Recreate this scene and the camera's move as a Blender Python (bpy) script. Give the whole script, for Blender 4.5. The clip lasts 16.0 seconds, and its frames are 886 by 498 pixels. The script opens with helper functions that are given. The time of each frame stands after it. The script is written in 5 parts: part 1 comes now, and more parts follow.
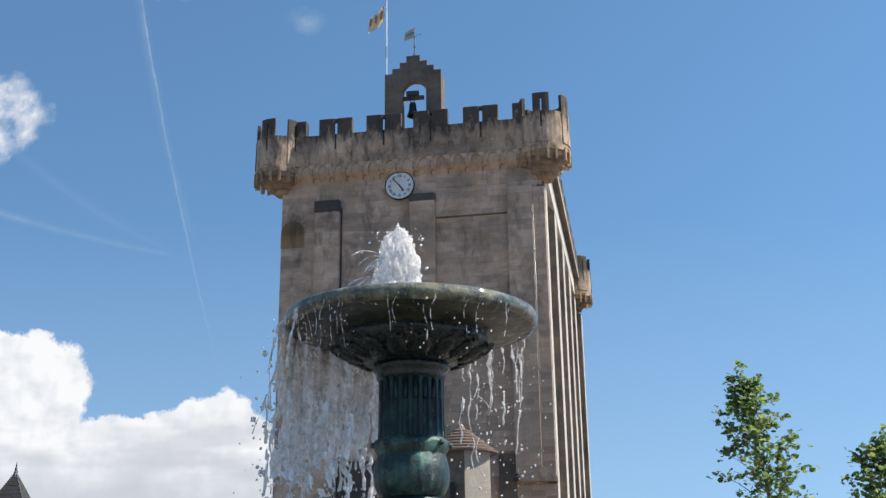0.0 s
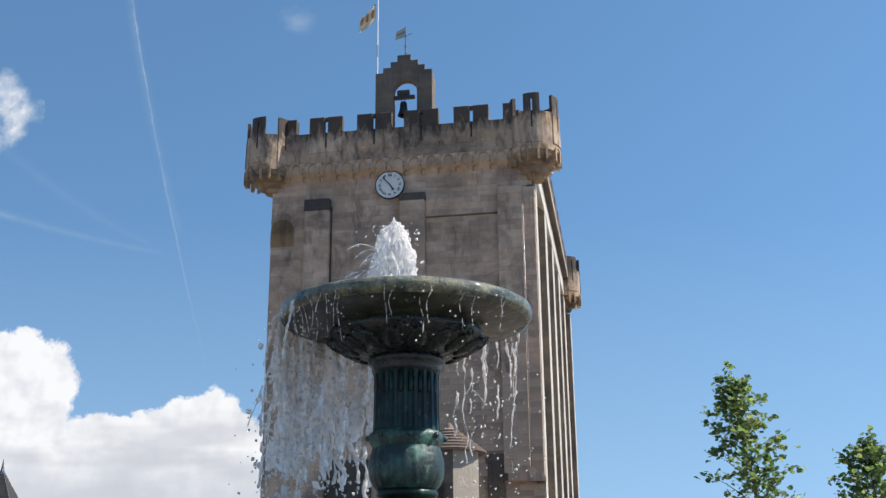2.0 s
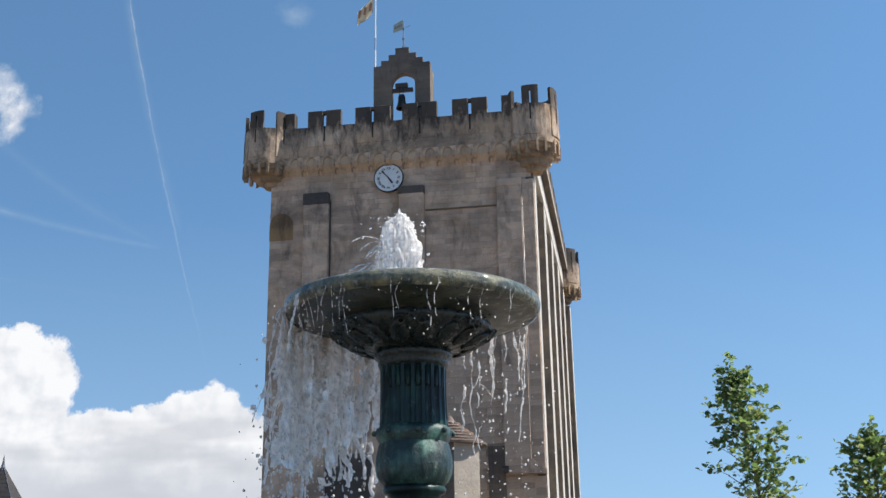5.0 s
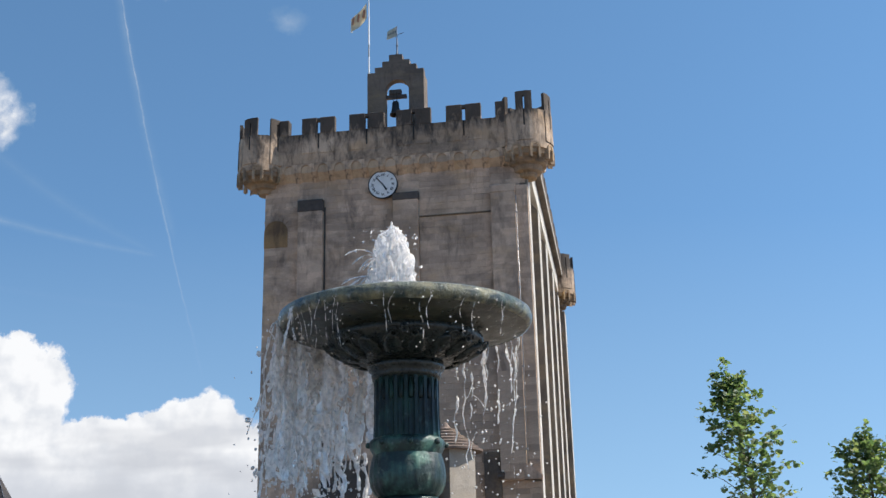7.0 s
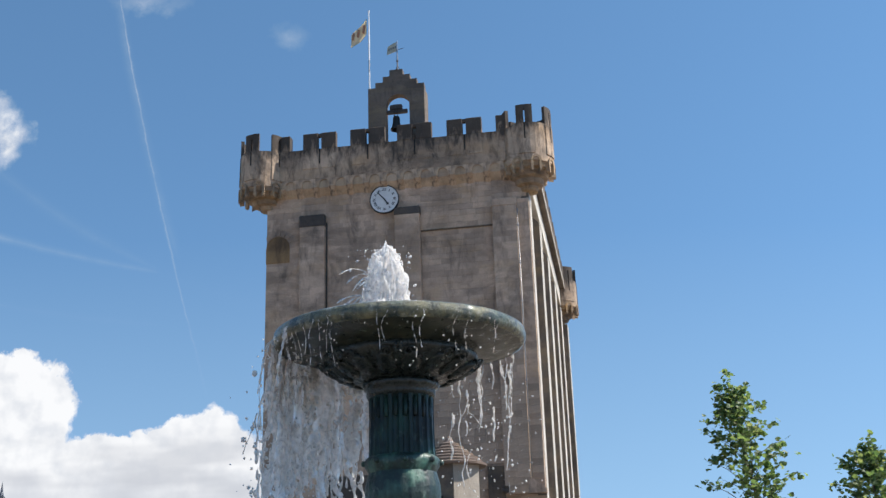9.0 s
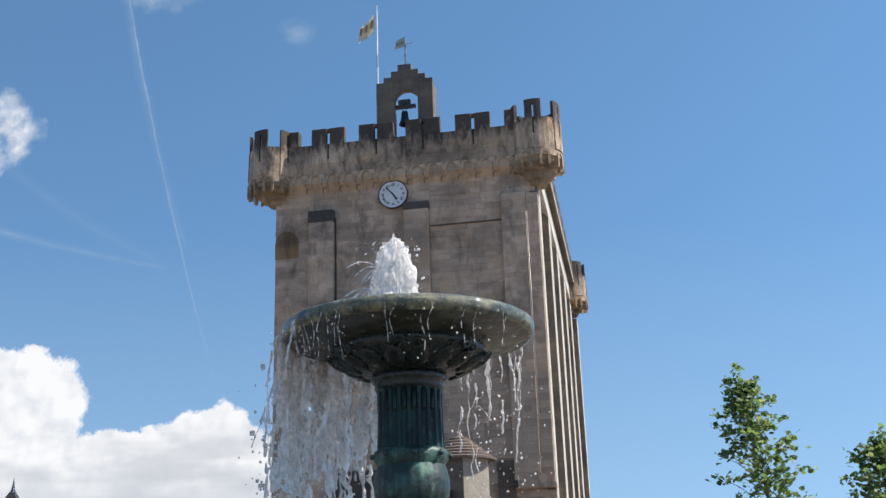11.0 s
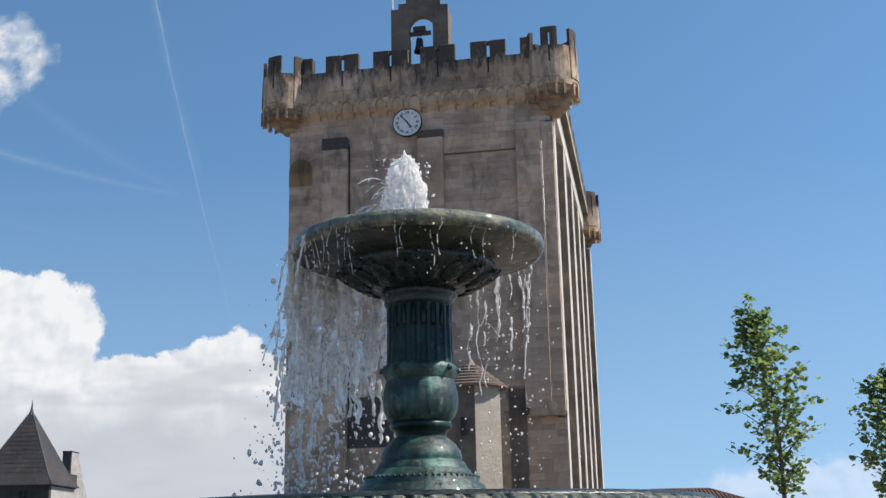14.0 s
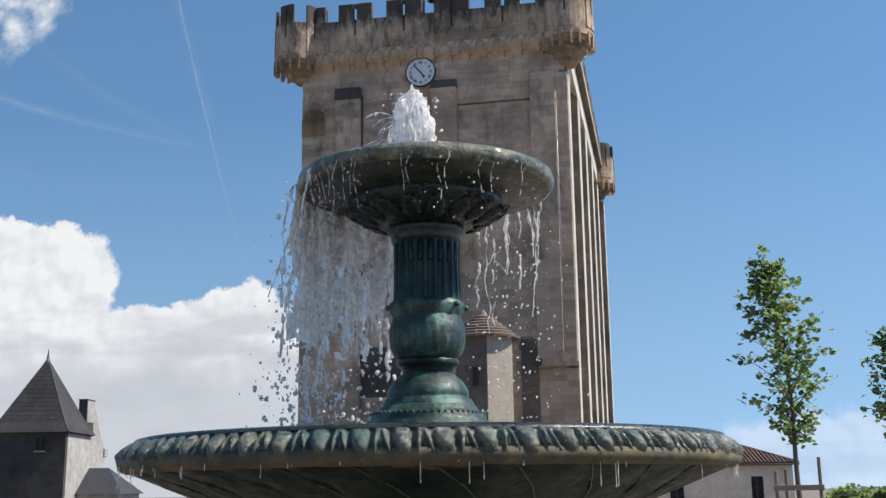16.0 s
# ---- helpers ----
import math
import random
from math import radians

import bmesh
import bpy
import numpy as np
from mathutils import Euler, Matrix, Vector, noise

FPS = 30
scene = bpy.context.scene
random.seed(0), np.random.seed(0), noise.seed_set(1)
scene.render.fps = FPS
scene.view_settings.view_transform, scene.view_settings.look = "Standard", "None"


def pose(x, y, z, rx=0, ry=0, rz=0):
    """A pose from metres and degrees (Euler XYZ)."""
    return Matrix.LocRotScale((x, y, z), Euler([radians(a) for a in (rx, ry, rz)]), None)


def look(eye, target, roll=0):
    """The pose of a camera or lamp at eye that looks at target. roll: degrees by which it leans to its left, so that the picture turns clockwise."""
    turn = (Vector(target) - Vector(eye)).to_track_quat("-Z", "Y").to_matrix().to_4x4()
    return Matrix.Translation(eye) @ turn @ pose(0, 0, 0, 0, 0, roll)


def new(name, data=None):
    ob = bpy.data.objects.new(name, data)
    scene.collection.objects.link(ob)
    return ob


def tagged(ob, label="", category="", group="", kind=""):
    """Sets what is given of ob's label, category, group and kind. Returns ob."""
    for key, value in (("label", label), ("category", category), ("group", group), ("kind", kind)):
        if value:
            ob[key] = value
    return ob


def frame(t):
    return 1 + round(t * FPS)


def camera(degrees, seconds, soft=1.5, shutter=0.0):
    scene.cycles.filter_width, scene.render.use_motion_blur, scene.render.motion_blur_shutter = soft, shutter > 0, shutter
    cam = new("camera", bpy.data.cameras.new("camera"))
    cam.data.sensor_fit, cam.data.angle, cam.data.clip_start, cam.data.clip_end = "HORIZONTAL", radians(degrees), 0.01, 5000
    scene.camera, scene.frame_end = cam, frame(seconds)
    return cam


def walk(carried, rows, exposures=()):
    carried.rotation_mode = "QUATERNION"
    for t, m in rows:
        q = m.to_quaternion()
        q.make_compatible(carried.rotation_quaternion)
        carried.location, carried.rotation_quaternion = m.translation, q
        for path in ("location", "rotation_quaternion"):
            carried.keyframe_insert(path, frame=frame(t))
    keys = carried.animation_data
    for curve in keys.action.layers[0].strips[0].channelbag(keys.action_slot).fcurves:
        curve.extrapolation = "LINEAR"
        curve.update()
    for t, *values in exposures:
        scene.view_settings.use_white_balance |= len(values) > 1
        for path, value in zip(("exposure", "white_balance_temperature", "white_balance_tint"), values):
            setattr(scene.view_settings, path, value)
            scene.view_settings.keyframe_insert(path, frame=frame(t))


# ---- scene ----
cam = camera(43.8, 16.0)

PATH = [
    (0, (0.011, 0.019, 1.492), (0.0175, 1.9186, 2.1169), -0.78),
    (0.5, (0.005, 0.009, 1.484), (0.0107, 1.9071, 2.1149), -0.87),
    (1, (0.001, 0.002, 1.475), (0.0018, 1.9033, 2.0956), -0.80),
    (1.5, (-0.005, -0.000, 1.470), (0.0002, 1.9037, 2.0828), -0.53),
    (2, (-0.012, 0.007, 1.467), (0.0138, 1.9065, 2.0915), -0.58),
    (2.5, (-0.021, 0.028, 1.467), (0.0086, 1.9282, 2.0887), -0.97),
    (3, (-0.029, 0.053, 1.470), (-0.0028, 1.9533, 2.0917), -0.95),
    (3.5, (-0.035, 0.074, 1.474), (-0.0122, 1.9758, 2.0933), -1.03),
    (4, (-0.038, 0.085, 1.478), (-0.0135, 1.9872, 2.0943), -1.02),
    (6.5, (-0.033, 0.040, 1.493), (0.0020, 1.9445, 2.1032), -1.15),
    (7, (-0.029, 0.030, 1.496), (0.0084, 1.9306, 2.1183), -1.39),
    (7.5, (-0.023, 0.021, 1.498), (0.0054, 1.9189, 2.1274), -1.44),
    (8, (-0.014, 0.011, 1.500), (0.0144, 1.9073, 2.1354), -1.47),
    (8.5, (-0.004, 0.004, 1.502), (0.0264, 1.8988, 2.1405), -1.67),
    (9, (0.003, 0.001, 1.503), (0.0364, 1.8930, 2.1490), -1.89),
    (11.5, (0.006, 0.022, 1.494), (0.0146, 1.9201, 2.1242), -1.78),
    (12, (0.006, 0.033, 1.484), (0.0021, 1.9430, 2.0778), -1.44),
    (12.5, (0.006, 0.049, 1.472), (0.0038, 1.9674, 2.0383), -1.39),
    (13, (0.007, 0.056, 1.469), (-0.0038, 1.9814, 2.0106), -1.23),
    (13.5, (0.011, 0.045, 1.465), (0.0052, 1.9719, 1.9999), -1.44),
    (14, (0.017, 0.028, 1.455), (0.0056, 1.9596, 1.9716), -1.17),
    (14.5, (0.029, 0.017, 1.446), (0.0182, 1.9533, 1.9472), -1.27),
    (15, (0.030, 0.032, 1.434), (0.0097, 1.9743, 1.9088), -1.12),
    (15.5, (0.029, 0.060, 1.425), (-0.0039, 2.0092, 1.8733), -1.02),
    (16, (0.035, 0.095, 1.415), (-0.0022, 2.0477, 1.8474), -0.77),
]
walk(cam, [(t, look(eye, target, roll)) for t, eye, target, roll in PATH], exposures=((0, 0.45), (12.5, 0.46), (14, 0.36), (16, 0.34)))

# ---- world, sun, sky ----
SUN_AZ, SUN_EL = 92.0, 48.0
world = bpy.data.worlds.new("sky")
scene.world = world
world.use_nodes = True
wn = world.node_tree.nodes
sky = wn.new("ShaderNodeTexSky")
sky.sky_type = "NISHITA"
sky.sun_disc = False
sky.sun_elevation, sky.sun_rotation = radians(SUN_EL), radians(SUN_AZ)
sky.air_density, sky.dust_density, sky.ozone_density = 0.85, 0.0, 1.8
wn["Background"].inputs["Strength"].default_value = 0.143
lift = wn.new("ShaderNodeVectorMath")
lift.operation = "ADD"
lift.inputs[1].default_value = (0, 0, 0.19)
unit = wn.new("ShaderNodeVectorMath")
unit.operation = "NORMALIZE"
world.node_tree.links.new(wn.new("ShaderNodeTexCoord").outputs["Generated"], lift.inputs[0])
world.node_tree.links.new(lift.outputs[0], unit.inputs[0])
world.node_tree.links.new(unit.outputs[0], sky.inputs["Vector"])
rich = wn.new("ShaderNodeHueSaturation")
rich.inputs["Saturation"].default_value = 1.1
rich.inputs["Hue"].default_value = 0.491
world.node_tree.links.new(sky.outputs[0], rich.inputs["Color"])
world.node_tree.links.new(rich.outputs[0], wn["Background"].inputs["Color"])

sun = new("sun", bpy.data.lights.new("sun", "SUN"))
sun.data.energy, sun.data.angle, sun.data.color = 5.0, radians(0.5), (1.0, 0.955, 0.89)
az, el = radians(SUN_AZ), radians(SUN_EL)
to_sun = Vector((math.sin(az) * math.cos(el), math.cos(az) * math.cos(el), math.sin(el)))
sun.matrix_world = look(to_sun * 200, (0, 0, 0))


# ---- node helpers ----
class Nodes:
    """Short hand for building a material's node tree."""

    def __init__(self, name):
        self.mat = bpy.data.materials.new(name)
        self.mat.use_nodes = True
        self.t = self.mat.node_tree
        self.bsdf = self.t.nodes["Principled BSDF"]
        self.out = self.t.nodes["Material Output"]

    def put(self, socket, value):
        if isinstance(value, bpy.types.NodeSocket):
            self.t.links.new(value, socket)
        elif isinstance(value, (tuple, list)) and socket.type == "RGBA" and len(value) == 3:
            socket.default_value = (*value, 1)
        else:
            socket.default_value = value

    def scattered(self):
        """Object coordinates, shifted at random from piece to piece."""
        n = self.t.nodes.new("ShaderNodeVectorMath")
        n.operation = "ADD"
        self.t.links.new(self.coord(), n.inputs[0])
        self.t.links.new(self.math("MULTIPLY", self.random(), 20.0), n.inputs[1])
        return n.outputs[0]

    def coord(self, scale=(1, 1, 1), kind="Object"):
        c = self.t.nodes.new("ShaderNodeTexCoord")
        m = self.t.nodes.new("ShaderNodeMapping")
        m.inputs["Scale"].default_value = scale
        self.t.links.new(c.outputs[kind], m.inputs["Vector"])
        return m.outputs[0]

    def noise(self, scale, detail=6, rough=0.55, vec=None, distort=0.0, color=False):
        n = self.t.nodes.new("ShaderNodeTexNoise")
        n.inputs["Scale"].default_value, n.inputs["Detail"].default_value = scale, detail
        n.inputs["Roughness"].default_value, n.inputs["Distortion"].default_value = rough, distort
        self.t.links.new(vec or self.coord(), n.inputs["Vector"])
        return n.outputs[1 if color else 0]

    def ramp(self, fac, *stops):
        r = self.t.nodes.new("ShaderNodeValToRGB")
        e = r.color_ramp.elements
        while len(e) < len(stops):
            e.new(0.5)
        for k, (pos, col) in zip(e, stops):
            k.position = pos
            k.color = (col, col, col, 1) if isinstance(col, (int, float)) else (*col, 1)
        self.put(r.inputs[0], fac)
        return r.outputs[0]

    def math(self, op, a, b=0.0, c=0.0, clamp=False):
        n = self.t.nodes.new("ShaderNodeMath")
        n.operation, n.use_clamp = op, clamp
        for s, v in zip(n.inputs, (a, b, c)):
            self.put(s, v)
        return n.outputs[0]

    def mix(self, fac, a, b, how="MIX"):
        n = self.t.nodes.new("ShaderNodeMix")
        n.data_type, n.blend_type = "RGBA", how
        self.put(n.inputs[0], fac)
        self.put(n.inputs[6], a)
        self.put(n.inputs[7], b)
        return n.outputs[2]

    def bump(self, height, strength=0.3, distance=0.02, prev=None):
        n = self.t.nodes.new("ShaderNodeBump")
        n.inputs["Strength"].default_value, n.inputs["Distance"].default_value = strength, distance
        self.t.links.new(height, n.inputs["Height"])
        if prev:
            self.t.links.new(prev, n.inputs["Normal"])
        return n.outputs[0]

    def random(self):
        return self.t.nodes.new("ShaderNodeObjectInfo").outputs["Random"]

    def island(self):
        return self.t.nodes.new("ShaderNodeNewGeometry").outputs["Random Per Island"]

    def done(self, color=None, rough=None, normal=None, **more):
        if color is not None:
            self.put(self.bsdf.inputs["Base Color"], color)
        if rough is not None:
            self.put(self.bsdf.inputs["Roughness"], rough)
        if normal is not None:
            self.put(self.bsdf.inputs["Normal"], normal)
        for k, v in more.items():
            self.put(self.bsdf.inputs[k.replace("_", " ")], v)
        return self.mat


def stone(name, light, dark, stain, streaks=0.5, warm=(0.42, 0.29, 0.13), warm_amount=0.25, pick="island", lichen=None):
    n = Nodes(name)
    big = n.noise(0.35, 7, 0.6)
    col = n.mix(n.ramp(big, (0.35, 0.0), (0.68, 1.0)), dark, light)
    one = n.island() if pick == "island" else n.random()
    col = n.mix(0.6, col, n.mix(n.ramp(one, (0.0, 0.52), (0.35, 0.8), (1.0, 1.0)), (0, 0, 0), (1.16, 1.14, 1.12)), "MULTIPLY")
    ochre = n.ramp(n.noise(0.55, 5, 0.6, n.coord((1, 1, 1.6))), (0.52, 0.0), (0.72, 1.0))
    col = n.mix(n.math("MULTIPLY", ochre, warm_amount), col, warm)
    blot = n.noise(0.22, 8, 0.68, n.coord((1, 1, 1.5)), 0.6)
    col = n.mix(n.math("MULTIPLY", n.ramp(blot, (0.48, 0.0), (0.6, 1.0)), streaks * 0.9), col, n.mix(0.5, dark, stain))
    # long level bands where courses were relaid, and short ragged runs
    level = n.noise(1.0, 4, 0.6, n.coord((0.12, 0.12, 0.9)))
    col = n.mix(n.math("MULTIPLY", n.ramp(level, (0.5, 0.0), (0.64, 1.0)), min(0.3, warm_amount)), col, n.mix(0.6, light, warm))
    run = n.noise(1.0, 8, 0.68, n.coord((1.5, 1.5, 0.42)), 0.5)
    col = n.mix(n.math("MULTIPLY", n.ramp(run, (0.52, 0.0), (0.68, 1.0)), streaks * 0.7), col, stain)
    if lichen:
        # black lichen, thickest on the weathered tops, in ragged tongues
        sep = n.t.nodes.new("ShaderNodeSeparateXYZ")
        n.t.links.new(n.coord(), sep.inputs[0])
        up = n.math("DIVIDE", n.math("SUBTRACT", sep.outputs[2], lichen[0]), lichen[1] - lichen[0], clamp=True)
        ragged = n.math("MULTIPLY_ADD", n.noise(1.0, 8, 0.72, n.coord((2.0, 2.0, 0.7)), 0.4), 2.6, n.math("MULTIPLY_ADD", up, 1.05, -1.17))
        col = n.mix(n.math("MULTIPLY", n.ramp(ragged, (0.15, 0.0), (0.62, 1.0)), 0.88), col, (0.035, 0.03, 0.027))
    fine = n.noise(14, 8, 0.7)
    col = n.mix(n.ramp(fine, (0.3, 0.5), (0.7, 0.0)), col, stain, "MIX") if streaks > 0.9 else n.mix(0.35, col, n.ramp(fine, (0.25, 0.55), (0.75, 1.2)), "MULTIPLY")
    return n.done(col, 0.92, n.bump(n.noise(9, 8, 0.7), 0.55, 0.05, n.bump(n.noise(1.4, 5), 0.4, 0.15)))


M_STONE = stone("tower_limestone", (0.73, 0.535, 0.395), (0.37, 0.272, 0.2), (0.075, 0.058, 0.048), 0.8, (0.54, 0.34, 0.17), 0.5)
M_BLOCK = stone("tower_block", (0.62, 0.465, 0.34), (0.35, 0.26, 0.19), (0.09, 0.08, 0.072), 0.45, pick="object")
M_PARAPET = stone("parapet_limestone", (0.68, 0.505, 0.36), (0.34, 0.248, 0.176), (0.045, 0.036, 0.03), 0.9, (0.5, 0.3, 0.14), 0.5, pick="object", lichen=(26.45, 28.3))
M_CORBEL = stone("corbel_limestone", (0.62, 0.475, 0.34), (0.36, 0.268, 0.19), (0.08, 0.06, 0.045), 0.6, (0.5, 0.33, 0.16), 0.4, pick="object")
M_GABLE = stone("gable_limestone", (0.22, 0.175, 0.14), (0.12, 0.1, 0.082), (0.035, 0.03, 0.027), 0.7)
M_CAP = stone("blackened_stone_and_shade", (0.12, 0.1, 0.085), (0.06, 0.05, 0.045), (0.03, 0.027, 0.025), 0.6, warm_amount=0.1)
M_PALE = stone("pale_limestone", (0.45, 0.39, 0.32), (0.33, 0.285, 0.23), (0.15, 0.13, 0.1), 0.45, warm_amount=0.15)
M_SHADEWALL = stone("shaded_grey_rubble", (0.1, 0.09, 0.085), (0.035, 0.032, 0.031), (0.02, 0.019, 0.018), 0.6, warm_amount=0.05)


def plain(name, color, rough, scale=30, amount=0.25, metal=0.0, bump=0.2):
    n = Nodes(name)
    a = n.noise(scale, 6, 0.6)
    b = n.noise(scale / 9, 4, 0.6)
    col = n.mix(amount, color, n.ramp(a, (0.3, 0.35), (0.7, 1.3)), "MULTIPLY")
    col = n.mix(amount, col, n.ramp(b, (0.35, 0.5), (0.65, 1.2)), "MULTIPLY")
    return n.done(col, rough, n.bump(a, bump, 0.01), Metallic=metal)


def cast_iron():
    """Teal-painted cast iron, blackened and wet, with verdigris and lime."""
    n = Nodes("wet_teal_cast_iron")
    patch = n.noise(7, 7, 0.62, n.scattered())
    teal = n.mix(n.ramp(patch, (0.40, 0.0), (0.64, 1.0)), (0.007, 0.010, 0.009), (0.02, 0.056, 0.043))
    run = n.noise(3.0, 6, 0.65, n.coord((9, 9, 1.0)))
    col = n.mix(n.math("MULTIPLY", n.ramp(run, (0.5, 0.0), (0.68, 1.0)), 0.7), teal, (0.02, 0.028, 0.03))
    lime = n.noise(26, 8, 0.7, n.scattered())
    col = n.mix(n.math("MULTIPLY", n.ramp(lime, (0.58, 0.0), (0.72, 1.0)), 0.3), col, (0.22, 0.29, 0.26))
    rough = n.ramp(n.noise(18, 5), (0.3, 0.24), (0.7, 0.5))
    return n.done(col, rough, n.bump(n.noise(40, 6, 0.65), 0.5, 0.004, n.bump(patch, 0.3, 0.006)), Coat_Weight=0.03, Coat_Roughness=0.1, Specular_IOR_Level=0.28)


def algae_rim():
    """The rims, crusted with lime and yellow-green algae."""
    n = Nodes("limed_rim")
    a = n.noise(17, 8, 0.68, n.scattered())
    col = n.mix(n.ramp(a, (0.40, 0.0), (0.6, 1.0)), (0.016, 0.032, 0.028), (0.22, 0.2, 0.105))
    b = n.noise(24, 7, 0.7, n.scattered())
    col = n.mix(n.math("MULTIPLY", n.ramp(b, (0.54, 0.0), (0.66, 1.0)), 0.6), col, (0.44, 0.45, 0.38))
    c = n.noise(5, 5, 0.6, n.coord((1.2, 1, 1)))
    col = n.mix(n.math("MULTIPLY", n.ramp(c, (0.54, 0.0), (0.62, 1.0)), 0.75), col, (0.02, 0.06, 0.046))
    return n.done(col, n.ramp(b, (0.3, 0.3), (0.7, 0.6)), n.bump(n.noise(85, 5, 0.7), 0.8, 0.005, n.bump(b, 1.0, 0.014)), Coat_Weight=0.5, Coat_Roughness=0.06)


def brown_slime():
    n = Nodes("brown_slime")
    a = n.noise(14, 7, 0.65)
    col = n.mix(n.ramp(a, (0.3, 0.0), (0.7, 1.0)), (0.05, 0.042, 0.022), (0.19, 0.145, 0.07))
    g = n.noise(5, 6, 0.7, n.coord((1, 1, 0.5)))
    col = n.mix(n.math("MULTIPLY", n.ramp(g, (0.45, 0.0), (0.62, 1.0)), 0.8), col, (0.045, 0.042, 0.026))
    return n.done(col, n.ramp(a, (0.3, 0.6), (0.7, 0.85)), n.bump(a, 0.9, 0.01))


M_IRON = cast_iron()
M_RIM = algae_rim()


def bowl_underside():
    n = Nodes("slimed_iron_underside")
    a = n.noise(6, 7, 0.65)
    col = n.mix(n.ramp(a, (0.35, 0.0), (0.65, 1.0)), (0.008, 0.012, 0.009), (0.052, 0.056, 0.037))
    run = n.noise(22, 6, 0.6)
    col = n.mix(n.math("MULTIPLY", n.ramp(run, (0.55, 0.0), (0.7, 1.0)), 0.4), col, (0.15, 0.13, 0.09))
    return n.done(col, n.ramp(run, (0.3, 0.2), (0.7, 0.5)), n.bump(run, 0.5, 0.005))


M_UNDER = bowl_underside()


def basin_underside():
    """Black-green wet iron, ragged and browner towards the edge, with fine runs."""
    n = Nodes("black_green_underside")
    a = n.noise(5, 7, 0.65)
    col = n.mix(n.ramp(a, (0.35, 0.0), (0.68, 1.0)), (0.006, 0.012, 0.009), (0.022, 0.036, 0.026))
    sep = n.t.nodes.new("ShaderNodeSeparateXYZ")
    n.t.links.new(n.coord(), sep.inputs[0])
    edge_brown = n.math("MULTIPLY_ADD", n.math("SUBTRACT", sep.outputs[2], 1.455), 12.0, n.math("MULTIPLY", n.noise(9, 7, 0.65), 1.1))
    col = n.mix(n.math("MULTIPLY", n.ramp(edge_brown, (0.95, 0.0), (1.5, 1.0)), 0.75), col, (0.11, 0.095, 0.06))
    run = n.noise(26, 6, 0.6)
    return n.done(col, n.ramp(run, (0.3, 0.3), (0.7, 0.6)), n.bump(run, 0.5, 0.005), Specular_IOR_Level=0.12)


M_BASIN = basin_underside()


def black_iron():
    """Nearly black wet iron with a little green and worn grey."""
    n = Nodes("black_wet_iron")
    a = n.noise(9, 7, 0.65)
    col = n.mix(n.ramp(a, (0.38, 0.0), (0.68, 1.0)), (0.008, 0.011, 0.010), (0.034, 0.042, 0.036))
    b = n.noise(48, 6, 0.65)
    col = n.mix(n.math("MULTIPLY", n.ramp(b, (0.58, 0.0), (0.7, 1.0)), 0.35), col, (0.12, 0.13, 0.11))
    return n.done(col, n.ramp(b, (0.3, 0.18), (0.7, 0.42)), n.bump(b, 0.6, 0.005), Specular_IOR_Level=0.5)


M_JETBLACK = black_iron()


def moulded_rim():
    """Teal-green cast rim, wet, its high parts rubbed grey with lime."""
    n = Nodes("wet_moulded_rim")
    a = n.noise(13, 8, 0.68)
    col = n.mix(n.ramp(a, (0.38, 0.0), (0.62, 1.0)), (0.022, 0.028, 0.02), (0.19, 0.185, 0.125))
    b = n.noise(45, 7, 0.7)
    col = n.mix(n.math("MULTIPLY", n.ramp(b, (0.52, 0.0), (0.64, 1.0)), 0.6), col, (0.42, 0.42, 0.35))
    c = n.noise(4, 4, 0.6)
    col = n.mix(n.math("MULTIPLY", n.ramp(c, (0.48, 0.0), (0.6, 1.0)), 0.7), col, (0.03, 0.082, 0.062))
    # browner towards the band below, with a ragged upper edge
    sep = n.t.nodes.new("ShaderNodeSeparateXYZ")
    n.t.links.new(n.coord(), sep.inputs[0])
    low_brown = n.math("MULTIPLY_ADD", n.noise(11, 6, 0.65), 1.6, n.math("DIVIDE", n.math("SUBTRACT", 1.532, sep.outputs[2]), 0.03))
    col = n.mix(n.math("MULTIPLY", n.ramp(low_brown, (0.5, 0.0), (1.0, 1.0)), 0.8), col, n.mix(a, (0.04, 0.034, 0.018), (0.13, 0.1, 0.05)))
    return n.done(col, n.ramp(b, (0.35, 0.2), (0.65, 0.55)), n.bump(n.noise(110, 5, 0.7), 0.7, 0.004, n.bump(b, 1.0, 0.008, n.bump(a, 0.6, 0.008))), Coat_Weight=0.45, Coat_Roughness=0.04)


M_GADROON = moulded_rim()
M_SLIME = brown_slime()


def verdigris():
    """Bright teal paint gone chalky, with black runs."""
    n = Nodes("chalky_teal_paint")
    a = n.noise(9, 7, 0.62, n.scattered())
    col = n.mix(n.ramp(a, (0.46, 0.0), (0.66, 1.0)), (0.012, 0.03, 0.023), (0.085, 0.2, 0.14))
    run = n.noise(3.0, 6, 0.65, n.coord((10, 10, 1.4)))
    col = n.mix(n.math("MULTIPLY", n.ramp(run, (0.45, 0.0), (0.6, 1.0)), 0.6), col, (0.014, 0.022, 0.02))
    b = n.noise(30, 7, 0.7, n.scattered())
    col = n.mix(n.math("MULTIPLY", n.ramp(b, (0.58, 0.0), (0.7, 1.0)), 0.4), col, (0.34, 0.42, 0.33))
    return n.done(col, n.ramp(b, (0.3, 0.3), (0.7, 0.62)), n.bump(b, 0.8, 0.006, n.bump(a, 0.6, 0.01)), Coat_Weight=0.12, Coat_Roughness=0.06)


